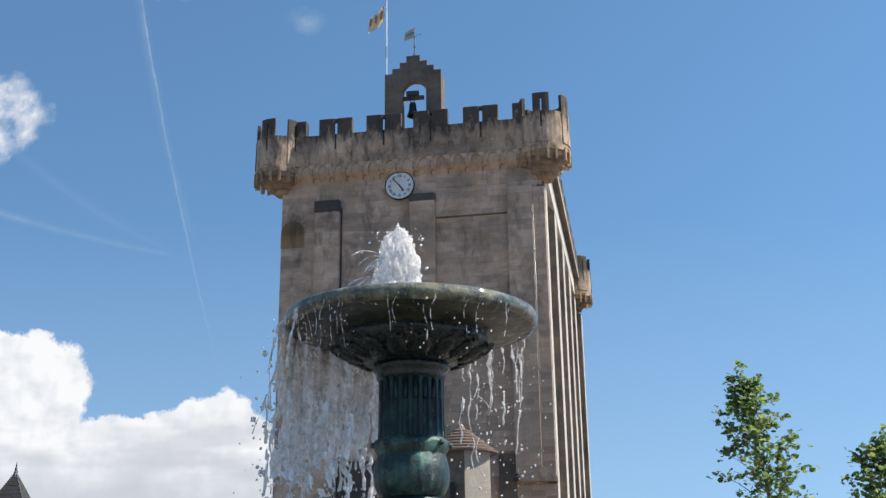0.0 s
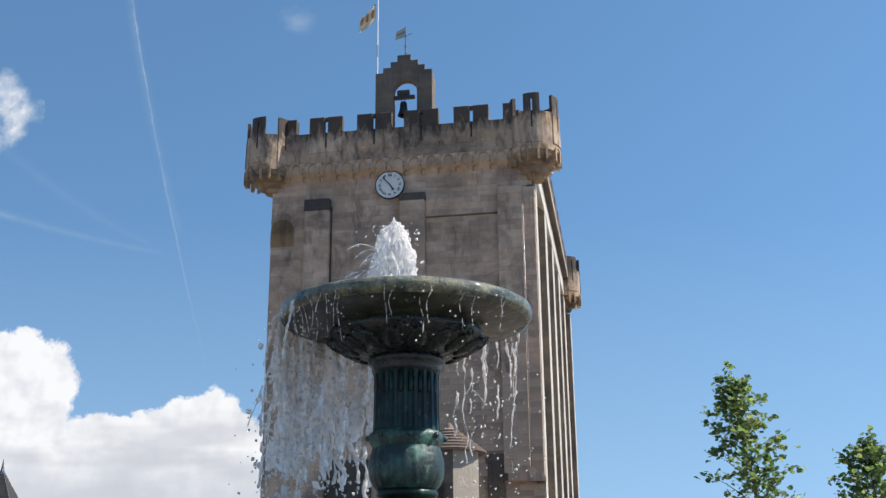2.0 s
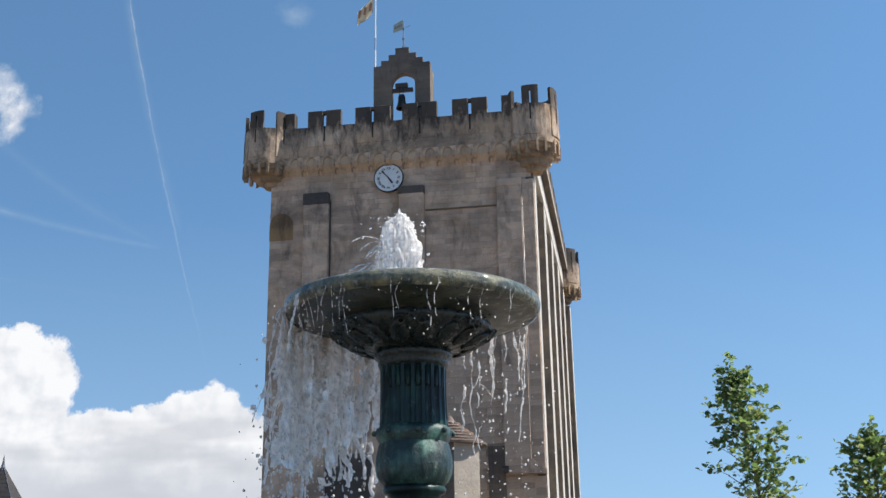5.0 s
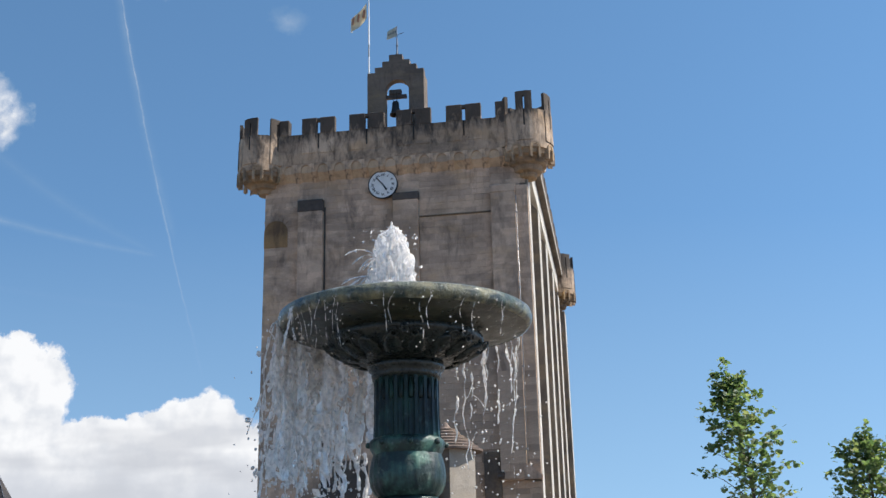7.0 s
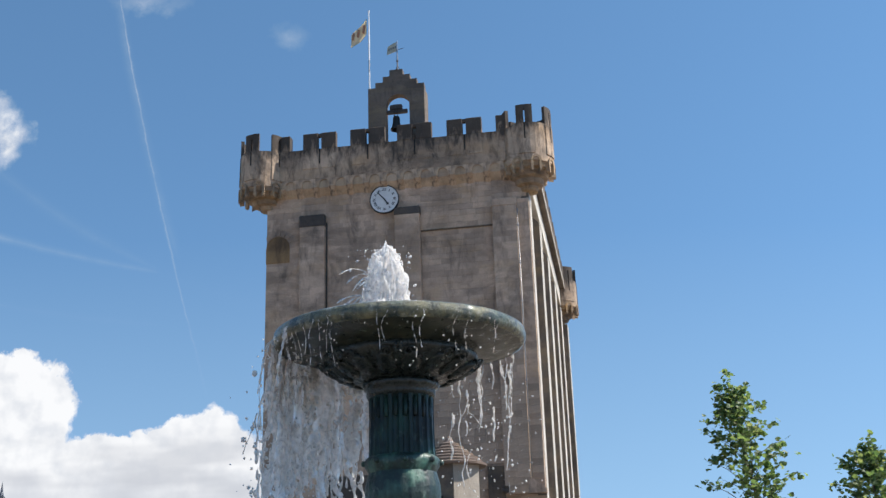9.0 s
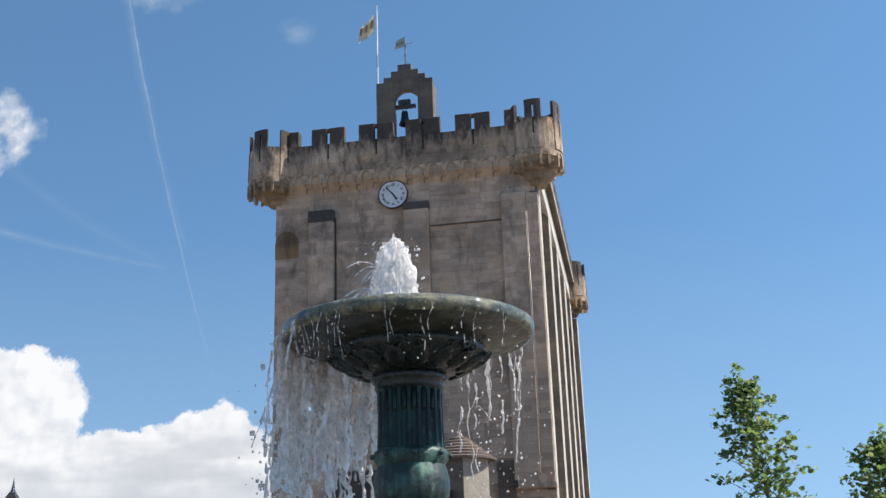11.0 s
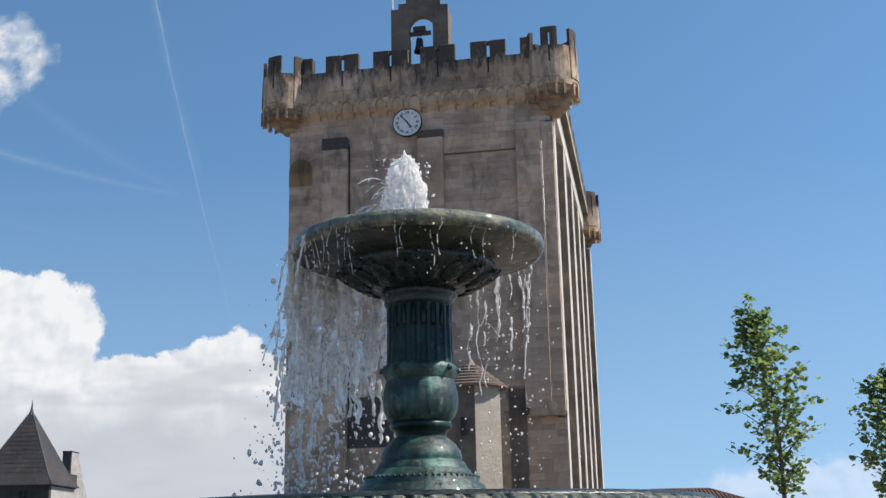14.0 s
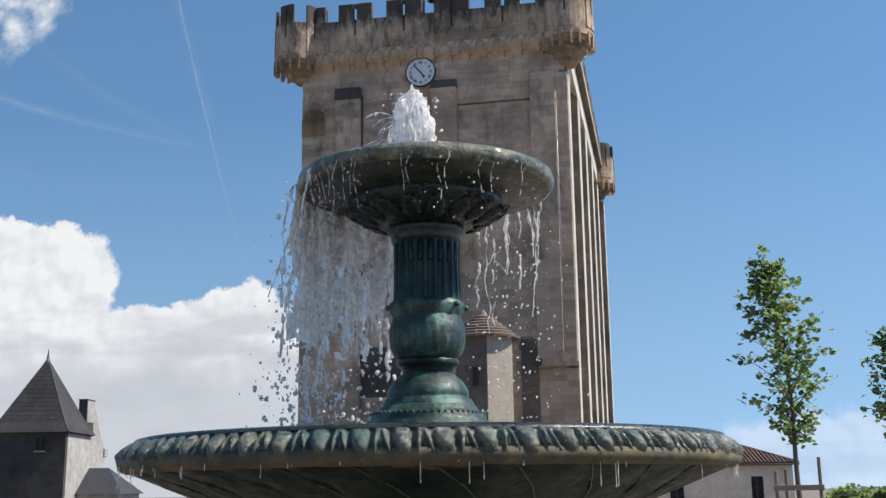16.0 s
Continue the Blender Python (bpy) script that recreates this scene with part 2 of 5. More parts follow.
M_VERD = verdigris()
M_SLATE = stone("slate", (0.05, 0.045, 0.045), (0.024, 0.021, 0.022), (0.1, 0.092, 0.085), 0.5, warm_amount=0.05)
M_TILE = plain("terracotta_tile", (0.115, 0.066, 0.05), 0.85, 8, 0.5)
M_STONEROOF = stone("stone_roof", (0.27, 0.2, 0.16), (0.15, 0.11, 0.09), (0.06, 0.05, 0.045), 0.4)
M_PLASTER = plain("cream_plaster", (0.72, 0.57, 0.44), 0.9, 3, 0.3)
M_LITWALL = plain("pale_lit_wall", (0.4, 0.375, 0.345), 0.9, 2, 0.45)
M_DARK = plain("dark_recess", (0.02, 0.018, 0.017), 0.9)
M_SHUTTER = plain("dark_painted_wood", (0.06, 0.045, 0.035), 0.6)
M_WOOD = plain("weathered_stake", (0.24, 0.17, 0.11), 0.8, 20, 0.4)
M_BARK = plain("young_bark", (0.16, 0.12, 0.085), 0.85, 25, 0.5, bump=0.5)
M_BELL = plain("dark_bronze", (0.05, 0.045, 0.04), 0.45, 20, 0.3, 0.8)
M_LEAD = plain("lead_grey_metal", (0.12, 0.13, 0.15), 0.5, 20, 0.3, 0.6)
M_WHITE = plain("white_paint", (0.8, 0.8, 0.78), 0.4, 10, 0.1)
M_DIAL = plain("white_enamel", (0.74, 0.73, 0.70), 0.3, 3, 0.15)
M_BLACK = plain("black_paint", (0.015, 0.015, 0.017), 0.5)
M_PIPE = plain("zinc_pipe", (0.36, 0.345, 0.33), 0.4, 12, 0.25, 0.3)
M_CREAM = plain("cream_cloth", (0.82, 0.7, 0.5), 0.9, 9, 0.2)
M_RED = plain("dull_red_cloth", (0.4, 0.2, 0.12), 0.9, 9, 0.2)
M_GILT = plain("pale_gilt_sheet", (0.5, 0.47, 0.36), 0.5, 9, 0.3, 0.2)
M_GRAVEL = plain("dusty_gravel", (0.23, 0.187, 0.145), 0.95, 4, 0.4)


def leaf_material():
    n = Nodes("maple_leaf")
    one = n.island()
    col = n.ramp(one, (0.0, (0.065, 0.105, 0.05)), (0.4, (0.11, 0.16, 0.075)), (0.8, (0.17, 0.21, 0.09)), (1.0, (0.26, 0.27, 0.14)))
    n.done(col, 0.5)
    tr = n.t.nodes.new("ShaderNodeBsdfTranslucent")
    n.put(tr.inputs[0], n.mix(1.0, col, (1.9, 2.0, 1.2), "MULTIPLY"))
    mixer = n.t.nodes.new("ShaderNodeMixShader")
    mixer.inputs[0].default_value = 0.5
    n.t.links.new(n.bsdf.outputs[0], mixer.inputs[1])
    n.t.links.new(tr.outputs[0], mixer.inputs[2])
    n.t.links.new(mixer.outputs[0], n.out.inputs[0])
    return n.mat


M_LEAF = leaf_material()


def water(name, white, rough):
    """Clear water; white: the share of froth."""
    n = Nodes(name)
    froth = n.ramp(n.noise(38, 6, 0.65), (0.4, max(0.0, white - 0.35)), (0.6, min(1.0, white + 0.25)))
    n.done((0.96, 0.98, 1.0), rough, n.bump(n.noise(60, 3), 0.4, 0.004), IOR=1.33, Transmission_Weight=1.0)
    d = n.t.nodes.new("ShaderNodeBsdfDiffuse")
    d.inputs[0].default_value = (0.97, 0.925, 0.88, 1)
    tr = n.t.nodes.new("ShaderNodeBsdfTranslucent")
    tr.inputs[0].default_value = (0.97, 0.925, 0.88, 1)
    both = n.t.nodes.new("ShaderNodeMixShader")
    both.inputs[0].default_value = 0.5
    n.t.links.new(d.outputs[0], both.inputs[1])
    n.t.links.new(tr.outputs[0], both.inputs[2])
    mixer = n.t.nodes.new("ShaderNodeMixShader")
    n.put(mixer.inputs[0], froth)
    n.t.links.new(n.bsdf.outputs[0], mixer.inputs[1])
    n.t.links.new(both.outputs[0], mixer.inputs[2])
    n.t.links.new(mixer.outputs[0], n.out.inputs[0])
    return n.mat


M_JET = water("frothing_water", 0.66, 0.04)
M_FALL = water("falling_water", 0.92, 0.06)


M_POOL = water("still_water", 0.0, 0.05)


# ---- mesh helpers ----
def mesh_of(bm, material, smooth=False):
    me = bpy.data.meshes.new("mesh")
    bmesh.ops.recalc_face_normals(bm, faces=bm.faces)
    bm.to_mesh(me)
    bm.free()
    if smooth:
        for p in me.polygons:
            p.use_smooth = True
    me.materials.append(material)
    return me


def part(name, bm, material, parent, label="", smooth=False):
    ob = new(name, bm if isinstance(bm, bpy.types.Mesh) else mesh_of(bm, material, smooth))
    if label:
        ob["label"] = label
    ob.parent = parent
    return ob


def empty(name, m, label, category, group="", kind=""):
    ob = new(name)
    ob.matrix_world = m
    ob.empty_display_size = 0.2
    return tagged(ob, label, category, group, kind)


def box(x0, x1, y0, y1, z0, z1, bevel=0.0, bm=None, top=1.0):
    """A box; top shrinks its upper face."""
    own = bmesh.new()
    v = [own.verts.new((x, y, z)) for z in (z0, z1) for y in (y0, y1) for x in (x0, x1)]
    cx, cy = (x0 + x1) / 2, (y0 + y1) / 2
    for k in v[4:]:
        k.co.x, k.co.y = cx + (k.co.x - cx) * top, cy + (k.co.y - cy) * top
    for f in ((0, 2, 3, 1), (4, 5, 7, 6), (0, 1, 5, 4), (2, 6, 7, 3), (0, 4, 6, 2), (1, 3, 7, 5)):
        own.faces.new([v[i] for i in f])
    if bevel:
        bmesh.ops.bevel(own, geom=own.edges[:], offset=bevel, segments=1, affect="EDGES")
    if bm is None:
        return own
    joined(bm, own)
    return bm


def joined(bm, other, m=Matrix.Identity(4)):
    me = bpy.data.meshes.new("tmp")
    other.to_mesh(me)
    other.free()
    me.transform(m)
    bm.from_mesh(me)
    bpy.data.meshes.remove(me)
    return bm


def lathe(profile, segs=64, shape=None, closed=True, arc=(0, 2 * math.pi)):
    """Turns a profile of (r, z) about z. shape(a, i, r, z) may change r."""
    bm = bmesh.new()
    full = arc[1] - arc[0] > 6.28
    count = segs if full else segs + 1
    rings = []
    for k in range(count):
        a = arc[0] + (arc[1] - arc[0]) * k / segs
        ring = []
        for i, (r, z) in enumerate(profile):
            rr = shape(a, i, r, z) if shape else r
            ring.append(bm.verts.new((rr * math.cos(a), rr * math.sin(a), z)))
        rings.append(ring)
    for k in range(segs):
        p, q = rings[k], rings[(k + 1) % count]
        for i in range(len(profile) - 1):
            bm.faces.new((p[i], q[i], q[i + 1], p[i + 1]))
    bmesh.ops.remove_doubles(bm, verts=bm.verts, dist=1e-5)
    return bm


def prism(outline, y0, y1):
    """An outline in x and z, pushed through from y0 to y1."""
    bm = bmesh.new()
    a = [bm.verts.new((x, y0, z)) for x, z in outline]
    b = [bm.verts.new((x, y1, z)) for x, z in outline]
    bm.faces.new(a)
    bm.faces.new(b[::-1])
    for i in range(len(a)):
        j = (i + 1) % len(a)
        bm.faces.new((a[i], b[i], b[j], a[j]))
    bm.normal_update()
    bmesh.ops.triangulate(bm, faces=[f for f in bm.faces if len(f.verts) > 4])
    return bm


def tube(points, radii, sides=6, bm=None):
    bm = bm or bmesh.new()
    rings = []
    for i, p in enumerate(points):
        p = Vector(p)
        d = (Vector(points[min(i + 1, len(points) - 1)]) - Vector(points[max(i - 1, 0)]))
        d = d.normalized() if d.length > 1e-9 else Vector((0, 0, 1))
        u = d.cross(Vector((0.3, 0.9, 0.1))).normalized()
        w = d.cross(u)
        rings.append([bm.verts.new(p + radii[i] * (u * math.cos(2 * math.pi * k / sides) + w * math.sin(2 * math.pi * k / sides))) for k in range(sides)])
    for a, b in zip(rings, rings[1:]):
        for k in range(sides):
            bm.faces.new((a[k], a[(k + 1) % sides], b[(k + 1) % sides], b[k]))
    bm.faces.new(rings[0][::-1])
    bm.faces.new(rings[-1])
    return bm


# ---- ground and far sky ----
bm = bmesh.new()
bmesh.ops.create_grid(bm, x_segments=8, y_segments=8, size=4000)
ground = new("ground", mesh_of(bm, M_GRAVEL))
tagged(ground, "pale beige gravel square reaching to the horizon", "ground", kind="structure")


def cloud_material():
    """White cumulus, thin vapour trails and clear air between; places in hundreds of metres."""
    n = Nodes("cumulus")
    p = n.coord((0.01, 0.01, 0.01))
    sep = n.t.nodes.new("ShaderNodeSeparateXYZ")
    n.t.links.new(p, sep.inputs[0])
    flat = n.coord((0.01, 0.0, 0.01))
    w1 = n.t.nodes.new("ShaderNodeSeparateColor")
    n.t.links.new(n.noise(0.55, 3, 0.5, flat, color=True), w1.inputs[0])
    w2 = n.t.nodes.new("ShaderNodeSeparateColor")
    n.t.links.new(n.noise(1.7, 7, 0.6, flat, color=True), w2.inputs[0])

    def warped(axis, i):
        a = n.math("MULTIPLY_ADD", n.math("SUBTRACT", w1.outputs[i], 0.5), 1.1, sep.outputs[axis])
        return n.math("MULTIPLY_ADD", n.math("SUBTRACT", w2.outputs[i], 0.5), 0.85, a)

    x, z = warped(0, 0), warped(2, 1)

    def lump(cx, cz, rx, rz):
        dx = n.math("DIVIDE", n.math("SUBTRACT", x, cx), rx)
        dz = n.math("DIVIDE", n.math("SUBTRACT", z, cz), rz)
        d = n.math("SQRT", n.math("ADD", n.math("MULTIPLY", dx, dx), n.math("MULTIPLY", dz, dz)))
        return n.math("MULTIPLY", n.math("SUBTRACT", 1.0, d), min(rx, rz))

    def union(items):
        f = items[0]
        for k in items[1:]:
            f = n.math("SMOOTH_MAX", f, k, 0.15)
        return f

    bank = union([lump(-11.27, 4.74, 3.2, 1.82), lump(-9.6, 3.0, 3.2, 1.35), lump(-7.0, 2.6, 2.3, 1.85), lump(-5.1, 2.6, 1.7, 2.3),
                  lump(-3.4, 2.0, 2.4, 2.2), lump(-7.0, 0.6, 8.0, 2.2)])
    hard = n.ramp(n.math("MULTIPLY_ADD", bank, 3.0, 0.4), (0.32, 0.0), (0.6, 1.0))
    puff = union([lump(-10.35, 11.85, 0.6, 0.8), lump(-10.95, 12.55, 0.7, 0.4), lump(-11.6, 12.1, 0.9, 0.8), lump(-10.9, 11.1, 0.5, 0.55)])
    soft = n.math("MULTIPLY", n.ramp(n.math("MULTIPLY_ADD", puff, 1.2, 0.45), (0.36, 0.0), (0.85, 1.0)), n.ramp(n.noise(1.5, 7, 0.6, flat), (0.36, 0.15), (0.6, 0.9)))
    low = lump(10.5, 0.1, 6.0, 1.75)
    soft2 = n.math("MULTIPLY", n.ramp(n.math("MULTIPLY_ADD", low, 0.9, 0.5), (0.40, 0.0), (0.62, 1.0)), 0.5)
    wisp = n.math("MULTIPLY", n.ramp(lump(-3.3, 14.4, 0.6, 0.42), (0.0, 0.0), (0.4, 1.0)), 0.2)
    wisp2 = n.math("MULTIPLY", n.ramp(lump(-6.9, 15.6, 1.2, 0.35), (0.0, 0.0), (0.4, 1.0)), 0.3)

    def trail(x0, z0, x1, z1, width, alpha, fade):
        """A straight vapour trail, breaking up along its length."""
        ln = math.hypot(x1 - x0, z1 - z0)
        ux, uz = (x1 - x0) / ln, (z1 - z0) / ln
        xx = n.math("MULTIPLY_ADD", n.math("SUBTRACT", w2.outputs[0], 0.5), 0.12, sep.outputs[0])
        rx, rz = n.math("SUBTRACT", xx, x0), n.math("SUBTRACT", sep.outputs[2], z0)
        along = n.math("DIVIDE", n.math("ADD", n.math("MULTIPLY", rx, ux), n.math("MULTIPLY", rz, uz)), ln)
        off = n.math("SUBTRACT", n.math("MULTIPLY", rx, uz), n.math("MULTIPLY", rz, ux))
        bow = n.math("MULTIPLY", n.math("MULTIPLY", along, n.math("SUBTRACT", 1.0, along)), 0.5)
        off = n.math("ABSOLUTE", n.math("SUBTRACT", off, bow))
        line = n.math("SUBTRACT", 1.0, n.math("DIVIDE", off, width), clamp=True)
        line = n.math("SMOOTH_MIN", line, n.math("MULTIPLY", line, line), 0.3)
        ends = n.ramp(along, (0.0, 1.0 if fade else 0.0), (0.03, 1.0), (0.9, 0.55), (1.0, 0.0))
        thin = n.ramp(w2.outputs[2], (0.3, 0.45), (0.7, 1.0))
        return n.math("MULTIPLY", n.math("MULTIPLY", n.math("MULTIPLY", line, ends), thin), alpha)

    trails = [trail(-7.70, 15.6, -5.02, 5.0, 0.065, 0.36, True), trail(-7.75, 15.6, -5.8, 8.2, 0.22, 0.13, True), trail(-11.6, 9.65, -6.0, 8.1, 0.2, 0.22, True), trail(-11.6, 7.85, -6.0, 6.85, 0.17, 0.11, True),
              trail(-6.9, 8.5, -3.0, 7.0, 0.3, 0.06, True)]
    alpha = hard
    # thin haze towards the horizon
    haze = n.math("MULTIPLY", n.math("SUBTRACT", 1.0, n.math("DIVIDE", sep.outputs[2], 9.0), clamp=True), 0.32)
    alpha = n.math("MAXIMUM", alpha, haze)
    for k in (soft, soft2, wisp, wisp2, *trails):
        alpha = n.math("MAXIMUM", alpha, k)
    # grey bellies: deeper in the cloud and in hollows
    hollow = n.noise(0.8, 4, 0.5, flat)
    deep = n.ramp(n.math("MULTIPLY_ADD", n.math("SUBTRACT", 3.35, z), 0.5, n.math("MULTIPLY", hollow, 0.7)), (0.2, 0.0), (0.75, 1.0))
    shifted = n.t.nodes.new("ShaderNodeVectorMath")
    shifted.operation = "ADD"
    n.t.links.new(flat, shifted.inputs[0])
    shifted.inputs[1].default_value = (0.16, 0.0, 0.2)
    relief = n.math("SUBTRACT", n.noise(1.2, 4, 0.5, shifted.outputs[0]), n.noise(1.2, 4, 0.5, flat))
    lit = n.ramp(n.math("MULTIPLY_ADD", relief, 1.6, 0.5), (0.25, 0.0), (0.6, 1.0))
    col = n.mix(n.math("MULTIPLY", n.math("SUBTRACT", 1.0, lit), 0.55), (0.92, 0.93, 0.95), (0.62, 0.66, 0.73))
    col = n.mix(n.math("MULTIPLY", deep, hard), col, (0.63, 0.66, 0.72))
    # long grey bands low in the bank
    bands = n.ramp(n.noise(1.0, 3, 0.5, n.coord((0.0026, 0.0, 0.011))), (0.45, 0.0), (0.62, 1.0))
    level = n.ramp(n.math("MULTIPLY", sep.outputs[2], 0.1), (0.0, 0.6), (0.3, 1.0), (0.4, 0.8), (0.46, 0.0))
    col = n.mix(n.math("MULTIPLY", n.math("MULTIPLY", bands, level), 0.75), col, (0.55, 0.575, 0.63))
    body = n.math("MAXIMUM", hard, soft)
    for k in (soft2, wisp, wisp2, *trails):
        body = n.math("MAXIMUM", body, k)
    col = n.mix(n.ramp(body, (0.0, 0.0), (0.3, 1.0)), (0.50, 0.64, 0.665), col)
    em = n.t.nodes.new("ShaderNodeEmission")
    n.put(em.inputs[0], col)
    em.inputs[1].default_value = 0.76
    clear = n.t.nodes.new("ShaderNodeBsdfTransparent")
    mixer = n.t.nodes.new("ShaderNodeMixShader")
    n.put(mixer.inputs[0], alpha)
    n.t.links.new(clear.outputs[0], mixer.inputs[1])
    n.t.links.new(em.outputs[0], mixer.inputs[2])
    n.t.links.new(mixer.outputs[0], n.out.inputs[0])
    return n.mat


bm = bmesh.new()
v = [bm.verts.new(c) for c in ((-2600, 2500, -5), (2600, 2500, -5), (2600, 2500, 2400), (-2600, 2500, 2400))]
bm.faces.new(v)
backdrop = new("backdrop", mesh_of(bm, cloud_material()))
tagged(backdrop, "white cumulus bank and thin vapour trails in a blue sky", "clouds", kind="structure")

# ---- the keep ----
YAW = 10.0
KEEP = pose(-2.29, 57.0, 0, 0, 0, -YAW)
U0, U1, DEPTH, TOP = -6.62, 8.12, 30.0, 25.9
tower = empty("keep", KEEP, "tall grey limestone keep with battlements, corner turrets and stained walls", "tower")


def arch_outline(x0, x1, z0, spring, n=12):
    r, c = (x1 - x0) / 2, (x0 + x1) / 2
    return [(x0, z0), (x1, z0)] + [(c + r * math.cos(math.pi * k / n), spring + r * math.sin(math.pi * k / n)) for k in range(n + 1)]


# core walls; the front one carries a niche and two dark plates
body = box(U0, U1 - 0.42, 0.06, DEPTH, 0, TOP)
part("core_wall", body, M_STONE, tower)

PIL = [(-4.62, -3.22, 0.0), (0.75, 2.13, 0.0), (6.12, 7.45, 7.55)]
for a, b, z0 in PIL:
    part("pilaster", box(a, b, -0.30, 0.05, z0, 23.0, 0.02), M_STONE, tower)
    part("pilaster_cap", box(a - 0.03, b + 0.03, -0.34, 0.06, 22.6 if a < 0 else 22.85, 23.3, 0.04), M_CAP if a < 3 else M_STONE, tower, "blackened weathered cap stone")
part("corner_buttress", box(7.47, U1 + 0.02, -0.16, 0.05, 7.55, 23.25, 0.03), M_STONE, tower)
part("buttress_ledge", prism([(7.3, 7.55), (8.2, 7.55), (8.2, 7.75), (7.55, 8.25), (7.3, 8.25)], -0.42, 0.05), M_STONE, tower)
# thin black strip down the right edge of the left pilaster
part("dark_joint", box(-3.215, -3.12, 0.02, 0.06, 9.2, 22.9), M_CAP, tower, "thin black strip beside the pilaster")
spout = box(6.0, 6.3, -0.55, 0.04, 7.62, 7.95)
bmesh.ops.subdivide_edges(spout, edges=spout.edges[:], cuts=3, use_grid_fill=True)
for q in spout.verts:
    q.co += 0.09 * noise.noise_vector(q.co * 3.3) + 0.03 * noise.noise_vector(q.co * 9)
part("spout_stone", spout, M_CAP, tower, "broken blackened spout stone")
part("string_course", box(2.15, 6.10, -0.07, 0.05, 21.88, 21.95, 0.03), M_GABLE, tower)

M_OCHRE = stone("ochre_limestone", (0.46, 0.28, 0.12), (0.2, 0.125, 0.065), (0.05, 0.035, 0.025), 0.8)
# flat plates: low window coloured as shade, tall dark brown one by the buttress, arched corner niche
part("window_opening", box(-3.25, -0.75, -0.02, 0.08, 6.3, 8.9), M_CAP, tower, "flat dark plate painted as the shade in a window opening")
part("hollow", box(5.25, 6.12, -0.035, 0.08, 0, 9.0), M_GABLE, tower, "tall flat dark brown plate")
part("arch_niche", prism(arch_outline(-6.64, -5.28, 20.75, 21.62), 0.03, 0.08), M_OCHRE, tower, "ochre arched niche")
for k in range(9):
    a0, a1 = math.pi * k / 9 + 0.02, math.pi * (k + 1) / 9 - 0.02
    c, z = -5.95, 21.62
    box_pts = [(c + r * math.cos(a), z + r * math.sin(a)) for r, a in ((0.70, a0), (0.95, a0), (0.95, a1), (0.70, a1))]
    if min(p[0] for p in box_pts) > -6.75:
        part("arch_stone", prism(box_pts, 0.0, 0.05), M_STONE, tower)

# parapet on corbels
PZ0, PZ1, MZ = 25.35, 27.23, 28.19
part("parapet", box(-6.3, 7.6, -0.423, 0.15, PZ0 + 0.07, PZ1, 0.02), M_PARAPET, tower)
# flank parapet takes the dark stone to paint the shade of its underside
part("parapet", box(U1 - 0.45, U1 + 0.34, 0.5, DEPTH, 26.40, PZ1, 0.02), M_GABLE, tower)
part("parapet", box(U0 - 0.42, U0 + 0.15, 0.5, DEPTH, PZ0, PZ1, 0.02), M_PARAPET, tower)
part("parapet", box(U0, U1, DEPTH - 0.2, DEPTH + 0.4, PZ0, PZ1, 0.02), M_PARAPET, tower)
part("roof_slab", box(U0 + 0.1, U1 - 0.1, 0.1, DEPTH - 0.1, TOP, TOP + 0.15), M_STONE, tower)


def merlon(a, b, top=MZ, slit=True):
    """A merlon; where it has an arrow slit it stands as two halves."""
    c = (a + b) / 2
    bm = bmesh.new()
    if slit:
        for x0, x1 in ((a, c - 0.10), (c + 0.10, b)):
            box(x0, x1, -0.46, -0.14, PZ1 - 0.01, top, 0.025, bm)
            box(x0, x1, -0.455, -0.415, 26.02, PZ1 - 0.012, 0.012, bm)
        box(a + 0.02, b - 0.02, -0.40, -0.16, top - 0.2, top - 0.02, 0, bm)
    else:
        box(a, b, -0.42, 0.12, PZ1 - 0.01, top, 0.03, bm)
    part("merlon", bm, M_PARAPET, tower)


for a, b, s in ((-5.75, -5.2, False), (-4.43, -2.5, True), (-1.68, 0.32, True), (1.01, 2.98, True), (3.83, 5.79, True), (6.58, 7.2, False)):
    merlon(a, b, MZ, s)
    if s:
        c = (a + b) / 2
        part("arrow_slit", box(c - 0.04, c + 0.04, -0.429, -0.2, 26.3, PZ1), M_DARK, tower)
for side in (U1 + 0.06, U0 - 0.15):
    for k in range(9):
        y = 2.6 + 3.0 * k
        part("merlon", box(side - 0.27, side + 0.27, y, y + 2.0, PZ1 - 0.01, MZ, 0.03), M_PARAPET, tower)
for k in range(5):
    part("merlon", box(-5 + 2.7 * k, -3.2 + 2.7 * k, DEPTH - 0.2, DEPTH + 0.35, PZ1 - 0.01, MZ, 0.03), M_PARAPET, tower)

# corbel table with little round arches
N_CORB = 13
step = (6.9 - -5.62) / N_CORB
SWAP = Matrix(((0, 1, 0, 0), (1, 0, 0, 0), (0, 0, 1, 0), (0, 0, 0, 1)))


def moulding(profile, x0, x1):
    """A profile in y and z, pushed along from x0 to x1."""
    return joined(bmesh.new(), prism(profile, x0, x1), SWAP)


part("arch_infill", moulding([(-0.34, 25.38), (-0.33, 24.88), (0.05, 24.50), (0.05, 25.38)], -6.2, 7.5), M_CORBEL, tower, "pale sloping fields under the little arches")
bay = bmesh.new()
R = 0.29
for s in (-1, 1):
    joined(bay, moulding([(-0.42, 25.06), (-0.42, 24.90), (0.04, 24.44), (0.04, 25.06)], min(s * R, s * step / 2), max(s * R, s * step / 2)))
